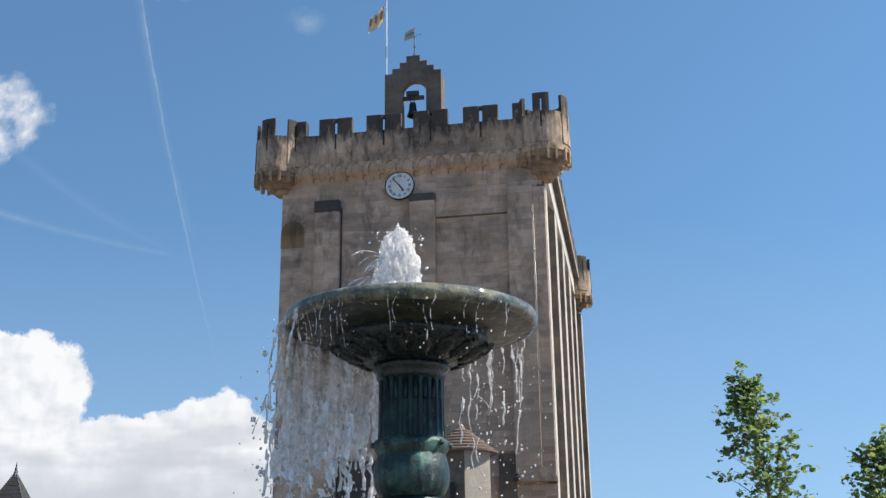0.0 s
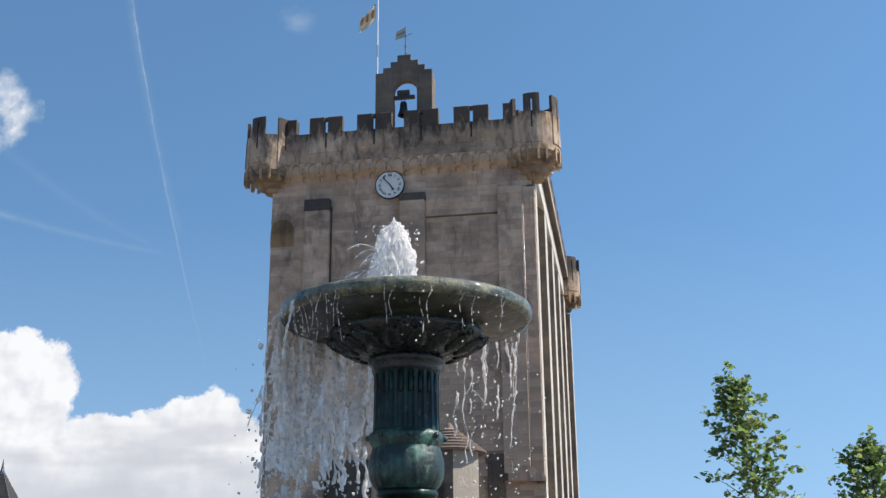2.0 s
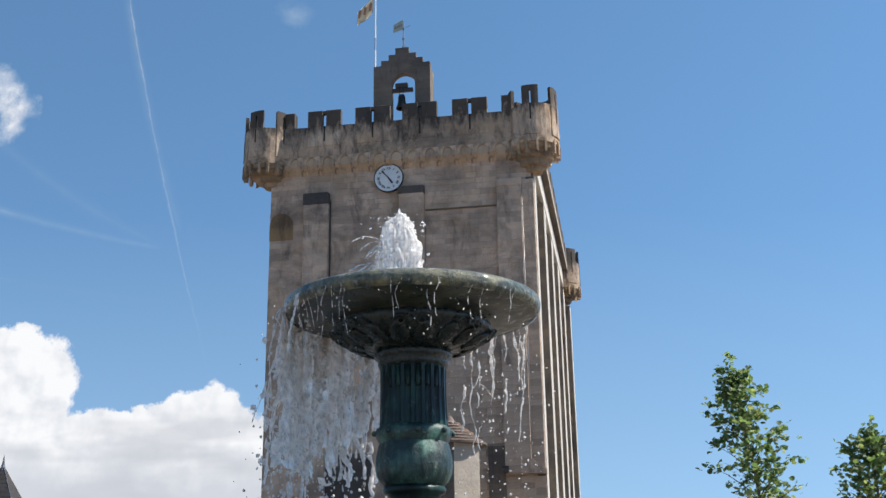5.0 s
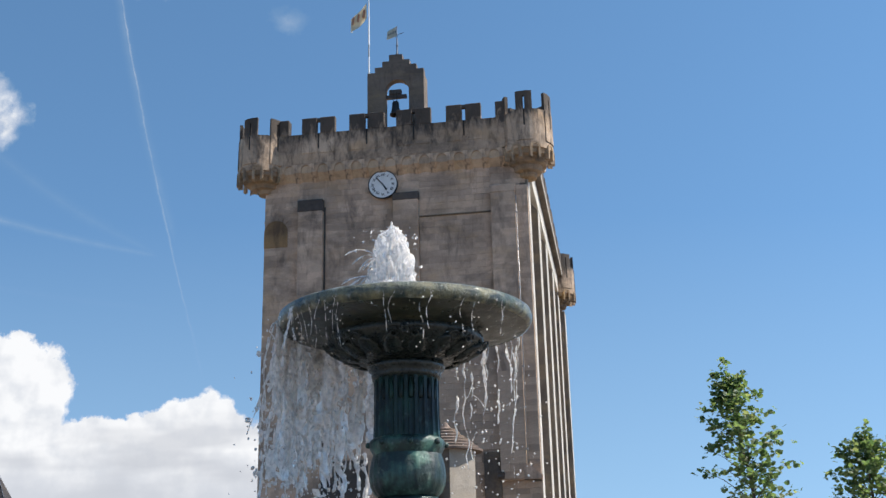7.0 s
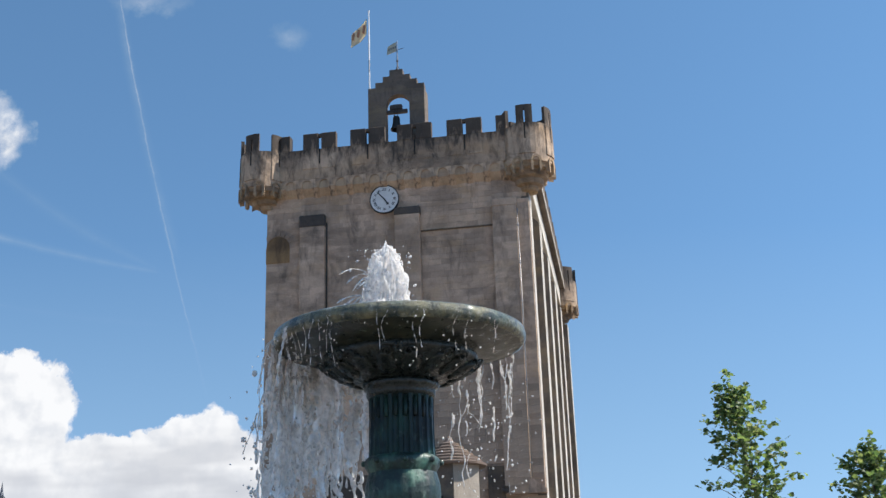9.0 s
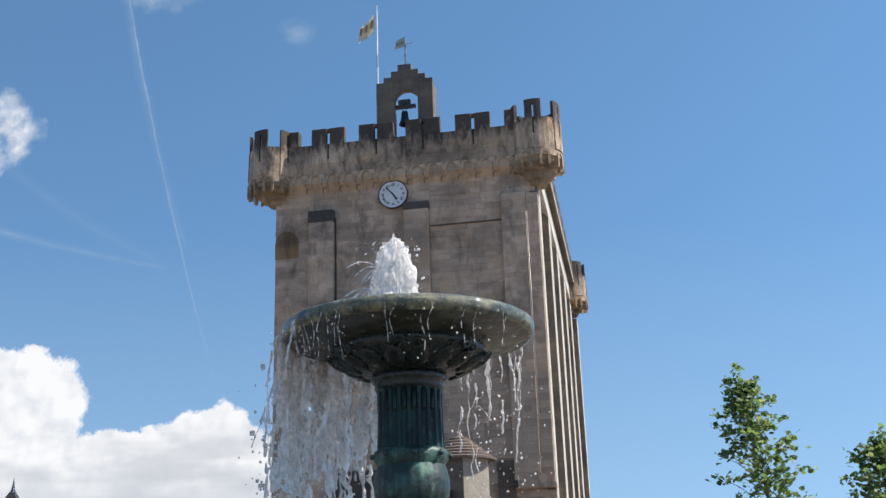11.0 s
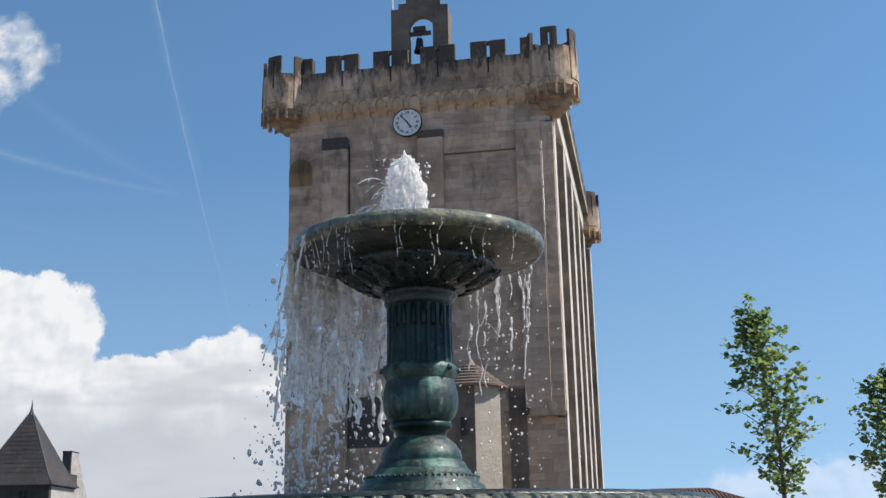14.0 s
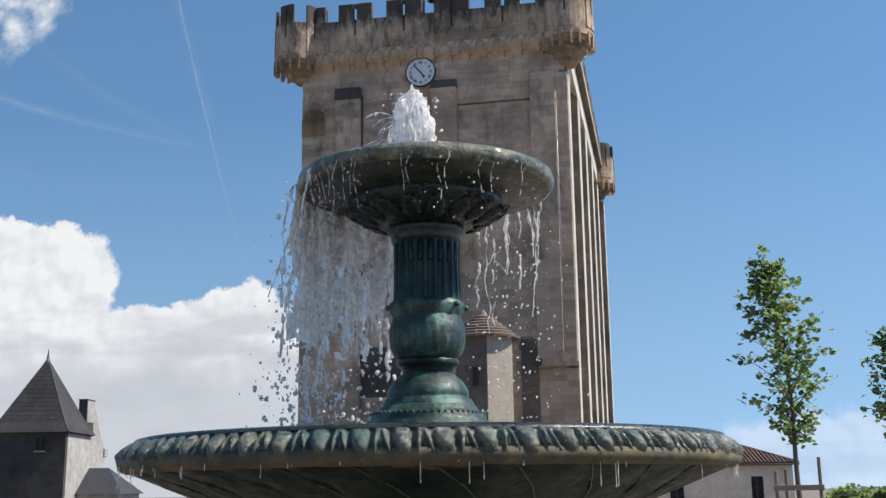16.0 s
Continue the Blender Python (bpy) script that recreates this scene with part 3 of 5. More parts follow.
joined(bay, prism([(-step / 2, 25.06), (-R, 25.06)] + [(-R * math.cos(math.pi * k / 10), 25.06 + R * math.sin(math.pi * k / 10)) for k in range(1, 10)] + [(R, 25.06), (step / 2, 25.06), (step / 2, 25.42), (-step / 2, 25.42)], -0.42, 0.04))
bay = mesh_of(bay, M_PARAPET)
bracket = mesh_of(moulding([(-0.44, 24.98), (-0.44, 24.90), (-0.3, 24.74), (-0.28, 24.98)], -0.09, 0.09), M_CORBEL)
for k in range(N_CORB):
    x = -5.62 + step * (k + 0.5)
    ob = part("machicolation_arch", bay, None, tower)
    ob.location = (x, 0, 0)
    ob = part("corbel", bracket, None, tower)
    ob.location = (x - step / 2, 0, 0)


M_TURRET = stone("rust_stained_limestone", (0.52, 0.38, 0.255), (0.2, 0.145, 0.1), (0.04, 0.031, 0.025), 0.9, (0.54, 0.31, 0.09), 0.6)


def turret(cx, cy, r, phase, reach, foot, top):
    """A round corner turret on rough stepped corbels, with merlons round its top."""
    h = 25.05 - foot
    prof = [(0.02, foot), (r * 0.34, foot + 0.10 * h), (r * 0.38, foot + 0.26 * h), (r * 0.56, foot + 0.32 * h), (r * 0.60, foot + 0.50 * h), (r * 0.76, foot + 0.56 * h),
            (r * 0.80, foot + 0.74 * h), (r * 0.93, foot + 0.80 * h), (r * 0.95, 25.05), (r * 0.9, 25.1)]
    base = lathe(prof, 40)
    for q in base.verts:
        # the foot draws in towards the corner of the wall; the stones are broken and uneven
        lean_in = max(0.0, 1 - (q.co.z - foot) / h)
        chip = 1 + 0.05 * noise.noise(Vector((q.co.x * 3.1 + cx, q.co.y * 3.1, q.co.z * 4.5))) + 0.03 * noise.noise(Vector((q.co.x * 9 + cx, q.co.y * 9, q.co.z * 9)))
        q.co.x, q.co.y = q.co.x * chip + reach * lean_in, q.co.y * chip + 0.1 * lean_in
    part("turret_base", joined(bmesh.new(), base, Matrix.Translation((cx, cy, 0))), M_TURRET, tower)
    wall_top = top - 1.08
    shell = lathe([(r * 0.86, 25.0), (r, 25.05), (r * 1.0, wall_top), (r * 0.80, wall_top), (r * 0.80, 25.1)], 32)
    part("turret_wall", joined(bmesh.new(), shell, Matrix.Translation((cx, cy, 0))), M_PARAPET, tower)
    for k in range(8):
        a = 2 * math.pi * (k + 0.5) / 8 + phase
        m = Matrix.Translation((cx, cy, 0)) @ Matrix.Rotation(a - math.pi / 2, 4, "Z")
        # round-headed loop on two stumps
        loop = bmesh.new()
        for s in (-1, 1):
            joined(loop, prism([(s * 0.17, 24.42), (s * 0.30, 24.50), (s * 0.30, 25.05), (s * 0.17, 25.05)][::s], r * 0.84, r * 1.03))
        arc = [(0.30 * math.cos(math.pi * i / 8), 25.05 + 0.30 * math.sin(math.pi * i / 8)) for i in range(9)] + [(0.17 * math.cos(math.pi * i / 8), 25.05 + 0.17 * math.sin(math.pi * i / 8)) for i in range(8, -1, -1)]
        for i in range(8):
            joined(loop, prism([arc[i], arc[i + 1], arc[16 - i], arc[17 - i]], r * 0.84, r * 1.03))
        part("turret_bracket", joined(bmesh.new(), loop, m), M_TURRET, tower)
    for k in range(5):
        a = phase + 2 * math.pi * k / 5
        both = bmesh.new()
        for lo, hi, z0, z1, inner in ((a - 0.34, a - 0.035, wall_top - 0.04, top, 0.86), (a + 0.035, a + 0.34, wall_top - 0.04, top, 0.86), (a - 0.1, a + 0.1, top - 0.3, top - 0.01, 0.87)):
            w = lathe([(r * inner, z0), (r, z0), (r, z1), (r * inner, z1), (r * inner, z0)], 4, arc=(lo, hi))
            bmesh.ops.holes_fill(w, edges=w.edges)
            joined(both, w)
        part("turret_merlon", joined(bmesh.new(), both, Matrix.Translation((cx, cy, 0))), M_PARAPET, tower)
        pil = lathe([(r * 0.9, 25.4), (r * 1.035, 25.45), (r * 1.02, wall_top - 0.04), (r * 0.9, wall_top - 0.04)], 5, arc=(a - 0.34, a + 0.34))
        part("turret_pilaster", joined(bmesh.new(), pil, Matrix.Translation((cx, cy, 0))), M_PARAPET, tower)
        slit = box(-0.035, 0.035, -r * 1.04, -r * 0.9, 26.3, wall_top - 0.05)
        part("arrow_slit", joined(bmesh.new(), slit, Matrix.Translation((cx, cy, 0)) @ Matrix.Rotation(a + math.pi / 2, 4, "Z")), M_DARK, tower)


turret(8.25, 0.25, 1.36, -math.pi / 2 - 0.03, -0.1, 23.55, 28.36)
turret(-6.95, 0.25, 1.32, -math.pi / 2 - 0.25, 0.35, 23.85, 28.24)
turret(8.0, DEPTH - 0.3, 1.35, -math.pi / 2 - 0.6, -0.3, 23.6, 28.3)

# flank light is in the colours: pale slabs as sunlit, dark bodies as shade
M_LITSTONE = stone("sunlit_limestone", (0.66, 0.62, 0.55), (0.52, 0.48, 0.42), (0.22, 0.19, 0.16), 0.3, warm_amount=0.1)
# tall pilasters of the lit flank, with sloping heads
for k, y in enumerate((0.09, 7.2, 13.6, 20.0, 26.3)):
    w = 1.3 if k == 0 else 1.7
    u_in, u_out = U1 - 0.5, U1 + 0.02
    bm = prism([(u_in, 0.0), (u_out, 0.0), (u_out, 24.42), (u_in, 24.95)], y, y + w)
    part("flank_pilaster", bm, M_GABLE, tower, "limestone pilaster coloured dark as in shade")
    part("pilaster_facing", box(u_out, u_out + 0.02, y + 0.01, y + w, 0, 24.38), M_LITSTONE, tower, "stone facing coloured pale as sunlit")
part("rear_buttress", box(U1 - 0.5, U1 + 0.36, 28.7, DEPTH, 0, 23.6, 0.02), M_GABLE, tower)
part("pilaster_facing", box(U1 + 0.36, U1 + 0.38, 28.72, DEPTH, 0, 23.58), M_LITSTONE, tower, "stone facing coloured pale as sunlit")
part("flank_wall", box(U1 - 0.42, U1 - 0.40, 1.4, DEPTH - 0.4, 0, 26.34), M_LITSTONE, tower, "stone wall coloured pale as sunlit")
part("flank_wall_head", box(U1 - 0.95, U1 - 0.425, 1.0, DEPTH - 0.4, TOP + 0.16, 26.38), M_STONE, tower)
part("flank_frieze", box(U1 - 0.395, U1 - 0.03, 2.2, DEPTH - 0.4, 25.0, 26.33), M_LITSTONE, tower, "stone frieze over the pilasters, coloured pale as sunlit")
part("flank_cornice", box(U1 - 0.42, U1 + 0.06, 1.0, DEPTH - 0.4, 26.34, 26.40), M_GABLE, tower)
part("fascia", box(U1 + 0.34, U1 + 0.365, 1.0, DEPTH - 0.4, 26.40, 26.62), M_LITSTONE, tower, "fascia strip coloured pale as sunlit")

# stepped bell gable
xs = [(2.48, 30.92), (2.06, 30.92), (2.06, 31.25), (1.66, 31.25), (1.66, 31.58), (1.24, 31.58), (1.24, 31.95), (0.46, 31.95), (0.46, 31.55), (0.06, 31.55), (0.06, 31.2), (-0.38, 31.2), (-0.38, 30.88), (-0.82, 30.88)]
HOLE = (0.24, 1.60, 27.2, 29.86)
xs = [(x, z + 0.2) for x, z in xs]


def gable_with_arch(y0, y1):
    """Jambs, and an arched head cut by the round opening."""
    x0, x1, z0, sp = HOLE
    c, r = (x0 + x1) / 2, (x1 - x0) / 2
    bm = bmesh.new()
    joined(bm, prism([(-0.82, 25.9), (x0, 25.9), (x0, sp), (-0.82, sp)], y0, y1))
    joined(bm, prism([(x1, 25.9), (2.48, 25.9), (2.48, sp), (x1, sp)], y0, y1))
    joined(bm, box(x0, x1, y0, y1, 25.9, z0))
    head = [(-0.82, sp), (x0, sp)] + [(c - r * math.cos(math.pi * k / 14), sp + r * math.sin(math.pi * k / 14)) for k in range(1, 14)] + [(x1, sp), (2.48, sp)] + xs
    joined(bm, prism(head, y0, y1))
    bmesh.ops.remove_doubles(bm, verts=bm.verts, dist=1e-4)
    return bm


part("bell_gable", gable_with_arch(0.40, 0.88), M_GABLE, tower, "dark stepped bell gable with an arched opening")

part("gable_buttress", box(1.75, 2.485, 0.88, 1.6, 25.9, 30.9, 0.02), M_GABLE, tower)

# stonework laid over the front: blocks in courses, a little uneven
rng = random.Random(4)


def in_any(u, z):
    return (-3.4 < u < -0.6 and 6.2 < z < 9.0) or (5.2 < u < 6.15 and z < 9.1) or (u < -5.1 and 20.6 < z < 22.6)


ZONES = [(U0, -4.64, 0.045, 0, 24.8), (-3.08, 0.73, 0.045, 0, 24.8), (2.15, 6.10, 0.045, 0, 24.8), (7.47, U1, -0.165, 7.9, 23.2), (6.14, U1, 0.045, 0, 7.5),
         (-4.62, -3.22, -0.305, 0, 23.0), (0.75, 2.13, -0.305, 0, 23.0), (6.12, 7.45, -0.305, 7.6, 23.0), (-4.64, -3.2, 0.045, 23.35, 24.8), (0.73, 2.15, 0.045, 23.35, 24.8), (6.1, 8.0, 0.045, 23.4, 24.8)]
blocks = []
for u0, u1, y, z0, z1 in ZONES:
    z = z0 + 0.02
    while z < z1 - 0.1:
        h = min(rng.choice((0.30, 0.34, 0.38)), z1 - z)
        u = u0 + 0.01
        while u < u1 - 0.05:
            w = rng.uniform(0.4, 0.85)
            if u + w > u1 - 0.25:
                w = u1 - u - 0.01
            if not in_any(u + w / 2, z + h / 2):
                blocks.append((u, z, w, h, y))
            u += w
        z += h


def block_mesh(w, h, d):
    g, e = 0.0015, 0.005
    x0, x1, a0, a1 = g, w - g, g, h - g
    vs = [(x0, 0.03, a0), (x1, 0.03, a0), (x1, 0.03, a1), (x0, 0.03, a1), (x0 + e, -d, a0 + e), (x1 - e, -d, a0 + e), (x1 - e, -d, a1 - e), (x0 + e, -d, a1 - e)]
    return vs, [(4, 5, 6, 7), (0, 1, 5, 4), (1, 2, 6, 5), (2, 3, 7, 6), (3, 0, 4, 7)]


near = [b for b in blocks if 3.4 < b[1] < 13.0 and b[0] > 2.1][:290]
near_set = set(near)
vs, fs = [], []
for b in blocks:
    if b in near_set:
        continue
    bv, bf = block_mesh(b[2], b[3], rng.choice((0.002, 0.003, 0.004, 0.006)))
    o = len(vs)
    vs += [(x + b[0], y + b[4], z + b[1]) for x, y, z in bv]
    fs += [tuple(i + o for i in f) for f in bf]
me = bpy.data.meshes.new("stonework")
me.from_pydata(vs, [], fs)
me.materials.append(M_STONE)
tagged(part("stonework", me, None, tower), kind="stuff")

# ---- things on the keep ----
def on_keep(u, v, z):
    return KEEP @ Matrix.Translation((u, v, z))


def wall_clock():
    ck = empty("wall_clock", on_keep(0.17, -0.05, 23.91), "round white enamel clock with black roman numerals on the keep", "clock")
    R = 0.83
    face = lathe([(0.0, 0.0), (R * 0.95, 0.0), (R * 0.95, 0.10), (0, 0.10)], 48)
    turn = Matrix.Rotation(math.pi / 2, 4, "X")
    part("dial", joined(bmesh.new(), face, turn), M_DIAL, ck)
    rim = lathe([(R * 0.945, 0.0), (R, 0.0), (R, 0.13), (R * 0.97, 0.14), (R * 0.945, 0.12), (R * 0.945, 0.0)], 48)
    part("bezel", joined(bmesh.new(), rim, turn), M_BLACK, ck, "dark metal bezel")
    for k, s in enumerate(("XII", "I", "II", "III", "IIII", "V", "VI", "VII", "VIII", "IX", "X", "XI")):
        a = math.pi / 2 - 2 * math.pi * k / 12
        cu = bpy.data.curves.new("numeral", "FONT")
        cu.body, cu.size, cu.align_x, cu.align_y, cu.extrude, cu.offset = s, 0.2, "CENTER", "CENTER", 0.004, 0.004
        tmp = bpy.data.objects.new("tmp", cu)
        scene.collection.objects.link(tmp)
        me = bpy.data.meshes.new_from_object(tmp.evaluated_get(bpy.context.evaluated_depsgraph_get()))
        bpy.data.objects.remove(tmp)
        me.materials.clear()
        me.materials.append(M_BLACK)
        me.transform(Matrix.Translation((0.68 * R * math.cos(a), -0.108, 0.68 * R * math.sin(a))) @ turn @ Matrix.Rotation(a - math.pi / 2, 4, "Z"))
        part("numeral", me, None, ck)
    for deg, ln, w in ((90 - 53 * 6, 0.74, 0.042), (90 - (4 + 53 / 60) * 30, 0.5, 0.062)):
        a = radians(deg)
        bm = prism([(-0.12, -w * 0.6), (ln * R * 0.75, -w * 0.7), (ln * R * 0.8, -w * 1.5), (ln * R, 0), (ln * R * 0.8, w * 1.5), (ln * R * 0.75, w * 0.7), (-0.12, w * 0.6)], -0.135, -0.118)
        part("pointer", joined(bmesh.new(), bm, Matrix.Rotation(-a, 4, "Y")), M_BLACK, ck)


wall_clock()


def church_bell():
    b = empty("bell", on_keep(0.78, 0.64, 28.4), "dark bronze bell hung from a wooden headstock in the gable", "bell")
    prof = [(0.30, 0.0), (0.345, 0.0), (0.33, 0.06), (0.26, 0.22), (0.21, 0.5), (0.2, 0.74), (0.15, 0.84), (0.0, 0.87), (0.0, 0.83), (0.13, 0.8), (0.24, 0.2), (0.30, 0.0)]
    part("bell_body", lathe(prof, 28), M_BELL, b, smooth=True)
    part("clapper", tube([(0, 0, 0.6), (0, 0, 0.0), (0, 0, -0.08)], [0.02, 0.03, 0.05]), M_BELL, b)
    part("headstock", box(-0.36, 0.36, -0.14, 0.14, 1.25, 1.58, 0.05), M_SHUTTER, b, "heavy dark wooden headstock")
    part("beam", box(-0.66, 0.66, -0.1, 0.1, 1.03, 1.25, 0.02), M_SHUTTER, b)
    part("strap", tube([(-0.1, -0.12, 0.8), (-0.1, -0.16, 1.4)], [0.02, 0.02]), M_BELL, b)
    part("strap", tube([(0.1, -0.12, 0.8), (0.1, -0.16, 1.4)], [0.02, 0.02]), M_BELL, b)


church_bell()


def cloth(w, h, nx, nz, amp, lean):
    """A waving sheet from x = 0 to -w, leaning down by lean."""
    bm = bmesh.new()
    g = [[None] * (nz + 1) for _ in range(nx + 1)]
    for i in range(nx + 1):
        for j in range(nz + 1):
            s = i / nx
            g[i][j] = bm.verts.new((-w * s, amp * s * math.sin(6 * s + j * 0.3), h * (j / nz) * (1 - 0.12 * s) - lean * s - 0.12 * math.sin(3.2 * s)))
    for i in range(nx):
        for j in range(nz):
            bm.faces.new((g[i][j], g[i + 1][j], g[i + 1][j + 1], g[i][j + 1]))
    bmesh.ops.solidify(bm, geom=bm.faces[:], thickness=0.012)
    return bm


flag = empty("flagpole", on_keep(-0.78, 0.64, 31.08), "thin white flagpole with a cream and red flag blowing", "flag")
part("pole", tube([(0, 0, -0.2), (0, 0, 1.2)], [0.045, 0.045], 8), M_WHITE, flag)
part("pole", tube([(0, 0, 1.2), (0, 0, 2.0)], [0.04, 0.04], 8), M_PIPE, flag)
part("pole", tube([(0, 0, 2.0), (0, 0, 5.25)], [0.045, 0.035], 8), M_WHITE, flag)
part("finial", lathe([(0, 5.2), (0.06, 5.24), (0.06, 5.3), (0, 5.34)], 10), M_WHITE, flag)
fl = part("flag_cloth", joined(bmesh.new(), cloth(0.95, 1.05, 14, 4, 0.08, 0.85), Matrix.Translation((-0.14, 0, 3.75))), M_CREAM, flag, "cream flag with dull red charges", True)
for k, x in enumerate((0.2, 0.5, 0.78)):
    b = box(-x - 0.07, -x + 0.07, -0.06, 0.06, 0.28 - 0.85 * x - 0.1 * math.sin(3 * x), 0.8 - 0.85 * x - 0.1 * math.sin(3 * x), 0.02)
    part("flag_charge", joined(bmesh.new(), b, Matrix.Translation((-0.14, 0, 3.75)) @ Matrix.Rotation(0.12, 4, "Y")), M_RED, fl)

vane = empty("weather_vane", on_keep(0.9, 0.64, 32.14), "iron weather vane with a pierced pale metal pennant", "weather vane")
part("spindle", tube([(0, 0, -0.05), (0, 0, 0.9), (0, 0, 2.0)], [0.05, 0.035, 0.02], 8), M_LEAD, vane)
for a in (0.4, 2.5, 4.6):
    part("foot_brace", tube([(0.2 * math.cos(a), 0.2 * math.sin(a), 0), (0, 0, 0.42)], [0.015, 0.015], 5), M_LEAD, vane)
part("boss", lathe([(0, 0.6), (0.07, 0.66), (0.07, 0.74), (0, 0.8)], 10), M_LEAD, vane)
part("arm", tube([(-0.05, 0, 1.38), (0.42, 0, 1.52)], [0.018, 0.012], 6), M_LEAD, vane)
pen = part("pennant", prism([(-0.04, 1.32), (-0.62, 1.15), (-0.56, 1.68), (-0.04, 1.95)], -0.012, 0.012), M_GILT, vane, "pale pierced metal pennant")
for k in range(4):
    x = -0.52 + 0.13 * k
    part("pierced_mark", prism([(x, 1.38 + 0.05 * k), (x + 0.07, 1.4 + 0.05 * k), (x + 0.07, 1.55 + 0.05 * k), (x, 1.53 + 0.05 * k)], -0.018, 0.018), M_LEAD, pen)

pipe = empty("drain_pipe", on_keep(7.50, -0.36, 0), "thin pale zinc rainwater pipe down the buttress", "pipe")
part("downpipe", tube([(0, 0, 8.35), (0, 0, 15), (0, 0, 22.6)], [0.032] * 3, 8), M_PIPE, pipe, smooth=True)
for k in range(7):
    part("bracket", lathe([(0.045, 9 + 2.1 * k), (0.065, 9 + 2.1 * k), (0.065, 9.08 + 2.1 * k), (0.045, 9.08 + 2.1 * k)], 8), M_PIPE, pipe)

# six-sided stair turret at the foot of the keep
stair = empty("stair_turret", pose(0.93, 53.6, 0), "small six-sided pale stone stair turret with a stepped stone roof", "turret")
HEXV = [(1.5 * math.sin(radians(5 + 60 * k)), -1.5 * math.cos(radians(5 + 60 * k))) for k in range(6)]
for k in range(6):
    (xa, ya), (xb, yb) = HEXV[k], HEXV[(k + 1) % 6]
    bm = bmesh.new()
    q = [(xa, ya), (xb, yb), (xb * 0.82, yb * 0.82), (xa * 0.82, ya * 0.82)]
    lo = [bm.verts.new((x, y, 0)) for x, y in q]
    hi = [bm.verts.new((x, y, 8.7)) for x, y in q]
    bm.faces.new(lo[::-1]), bm.faces.new(hi)
    for i in range(4):
        bm.faces.new((lo[i], lo[(i + 1) % 4], hi[(i + 1) % 4], hi[i]))
    # sunward sides pale, the rest dark: light and shade put into the stone colour
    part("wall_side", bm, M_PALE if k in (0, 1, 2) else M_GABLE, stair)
for k in range(7):
    r0, r1, z = 1.78 - 0.22 * k, 1.58 - 0.22 * k, 8.68 + 0.17 * k
    part("roof_course", lathe([(0.05, z), (r0, z), (r0 + 0.02, z + 0.10), (r1, z + 0.17), (0.05, z + 0.17)], 24), M_STONEROOF, stair)
part("finial", lathe([(0, 10.2), (0.12, 10.1), (0.2, 9.95), (0.26, 9.85)], 16), M_STONEROOF, stair)
part("slit", box(-0.56, -0.38, -1.50, -1.1, 6.35, 7.2), M_DARK, stair, "dark arrow slit")

# ---- the fountain ----
FX, FY, FZ = -0.0927, 3.8, 0.008
fountain = empty("fountain", pose(FX, FY, FZ), "wet teal-painted cast-iron fountain with two tiered bowls", "fountain")

LIP = [(0.405, 2.452), (0.415, 2.472), (0.430, 2.477), (0.441, 2.470), (0.445, 2.455), (0.443, 2.440), (0.436, 2.428), (0.424, 2.424)]
part("bowl_rim", lathe(LIP, 96), M_RIM, fountain, "lime and algae crusted bowl rim", True)
DISH = [(0.426, 2.426), (0.40, 2.419), (0.35, 2.410), (0.30, 2.404), (0.27, 2.400), (0.262, 2.392), (0.20, 2.36), (0.1, 2.34), (0.0, 2.335), (0.0, 2.37), (0.2, 2.385), (0.36, 2.43), (0.40, 2.452)]
part("upper_bowl", lathe(DISH, 96), M_UNDER, fountain, "dark wet underside of the upper bowl", True)
CALYX = [(0.262, 2.398), (0.272, 2.388), (0.268, 2.372), (0.245, 2.350), (0.205, 2.325), (0.16, 2.306), (0.128, 2.298)]
part("calyx", lathe(CALYX, 96, lambda a, i, r, z: r * (1 + 0.018 * math.cos(24 * a) * (i > 1))), M_JETBLACK, fountain, "ornamented calyx of moulded leaves", True)


def leaf_relief(w, h, lobes=3, depth=0.011):
    """A moulded leaf in relief: growing along +z, bulging to -y, with a lobed edge and a midrib."""
    bm = bmesh.new()
    bmesh.ops.create_icosphere(bm, subdivisions=3, radius=1.0)
    for q in bm.verts:
        x, y, z = q.co
        s = (z + 1) / 2
        half = w / 2 * (1 + 0.16 * math.cos(2 * math.pi * lobes * s + 0.5)) * (1.15 - 0.35 * s)
        groove = 0.30 * math.cos(4.2 * math.pi * x) * (1 - abs(z))
        q.co = (x * half, y * depth * (1 + groove) - (0.010 * max(0.0, s - 0.7) / 0.3 if y < 0 else 0), s * h)
    return bm


def scroll(r, turns=1.4):
    pts = [(r * (1 - 0.75 * t / 18) * math.cos(2 * math.pi * turns * t / 18), 0, r * (1 - 0.75 * t / 18) * math.sin(2 * math.pi * turns * t / 18)) for t in range(19)]
    return tube(pts, [0.0042 - 0.0001 * t for t in range(19)], 5)


leaf = mesh_of(leaf_relief(0.066, 0.112, 4, 0.014), M_JETBLACK, True)
rose = bmesh.new()
for k in range(6):
    a = 2 * math.pi * k / 6
    s = bmesh.new()
    bmesh.ops.create_icosphere(s, subdivisions=1, radius=0.009)
    joined(rose, s, Matrix.Translation((0.011 * math.cos(a), -0.002, 0.011 * math.sin(a))))
rose = mesh_of(rose, M_JETBLACK, True)
curl = mesh_of(scroll(0.021), M_JETBLACK, True)
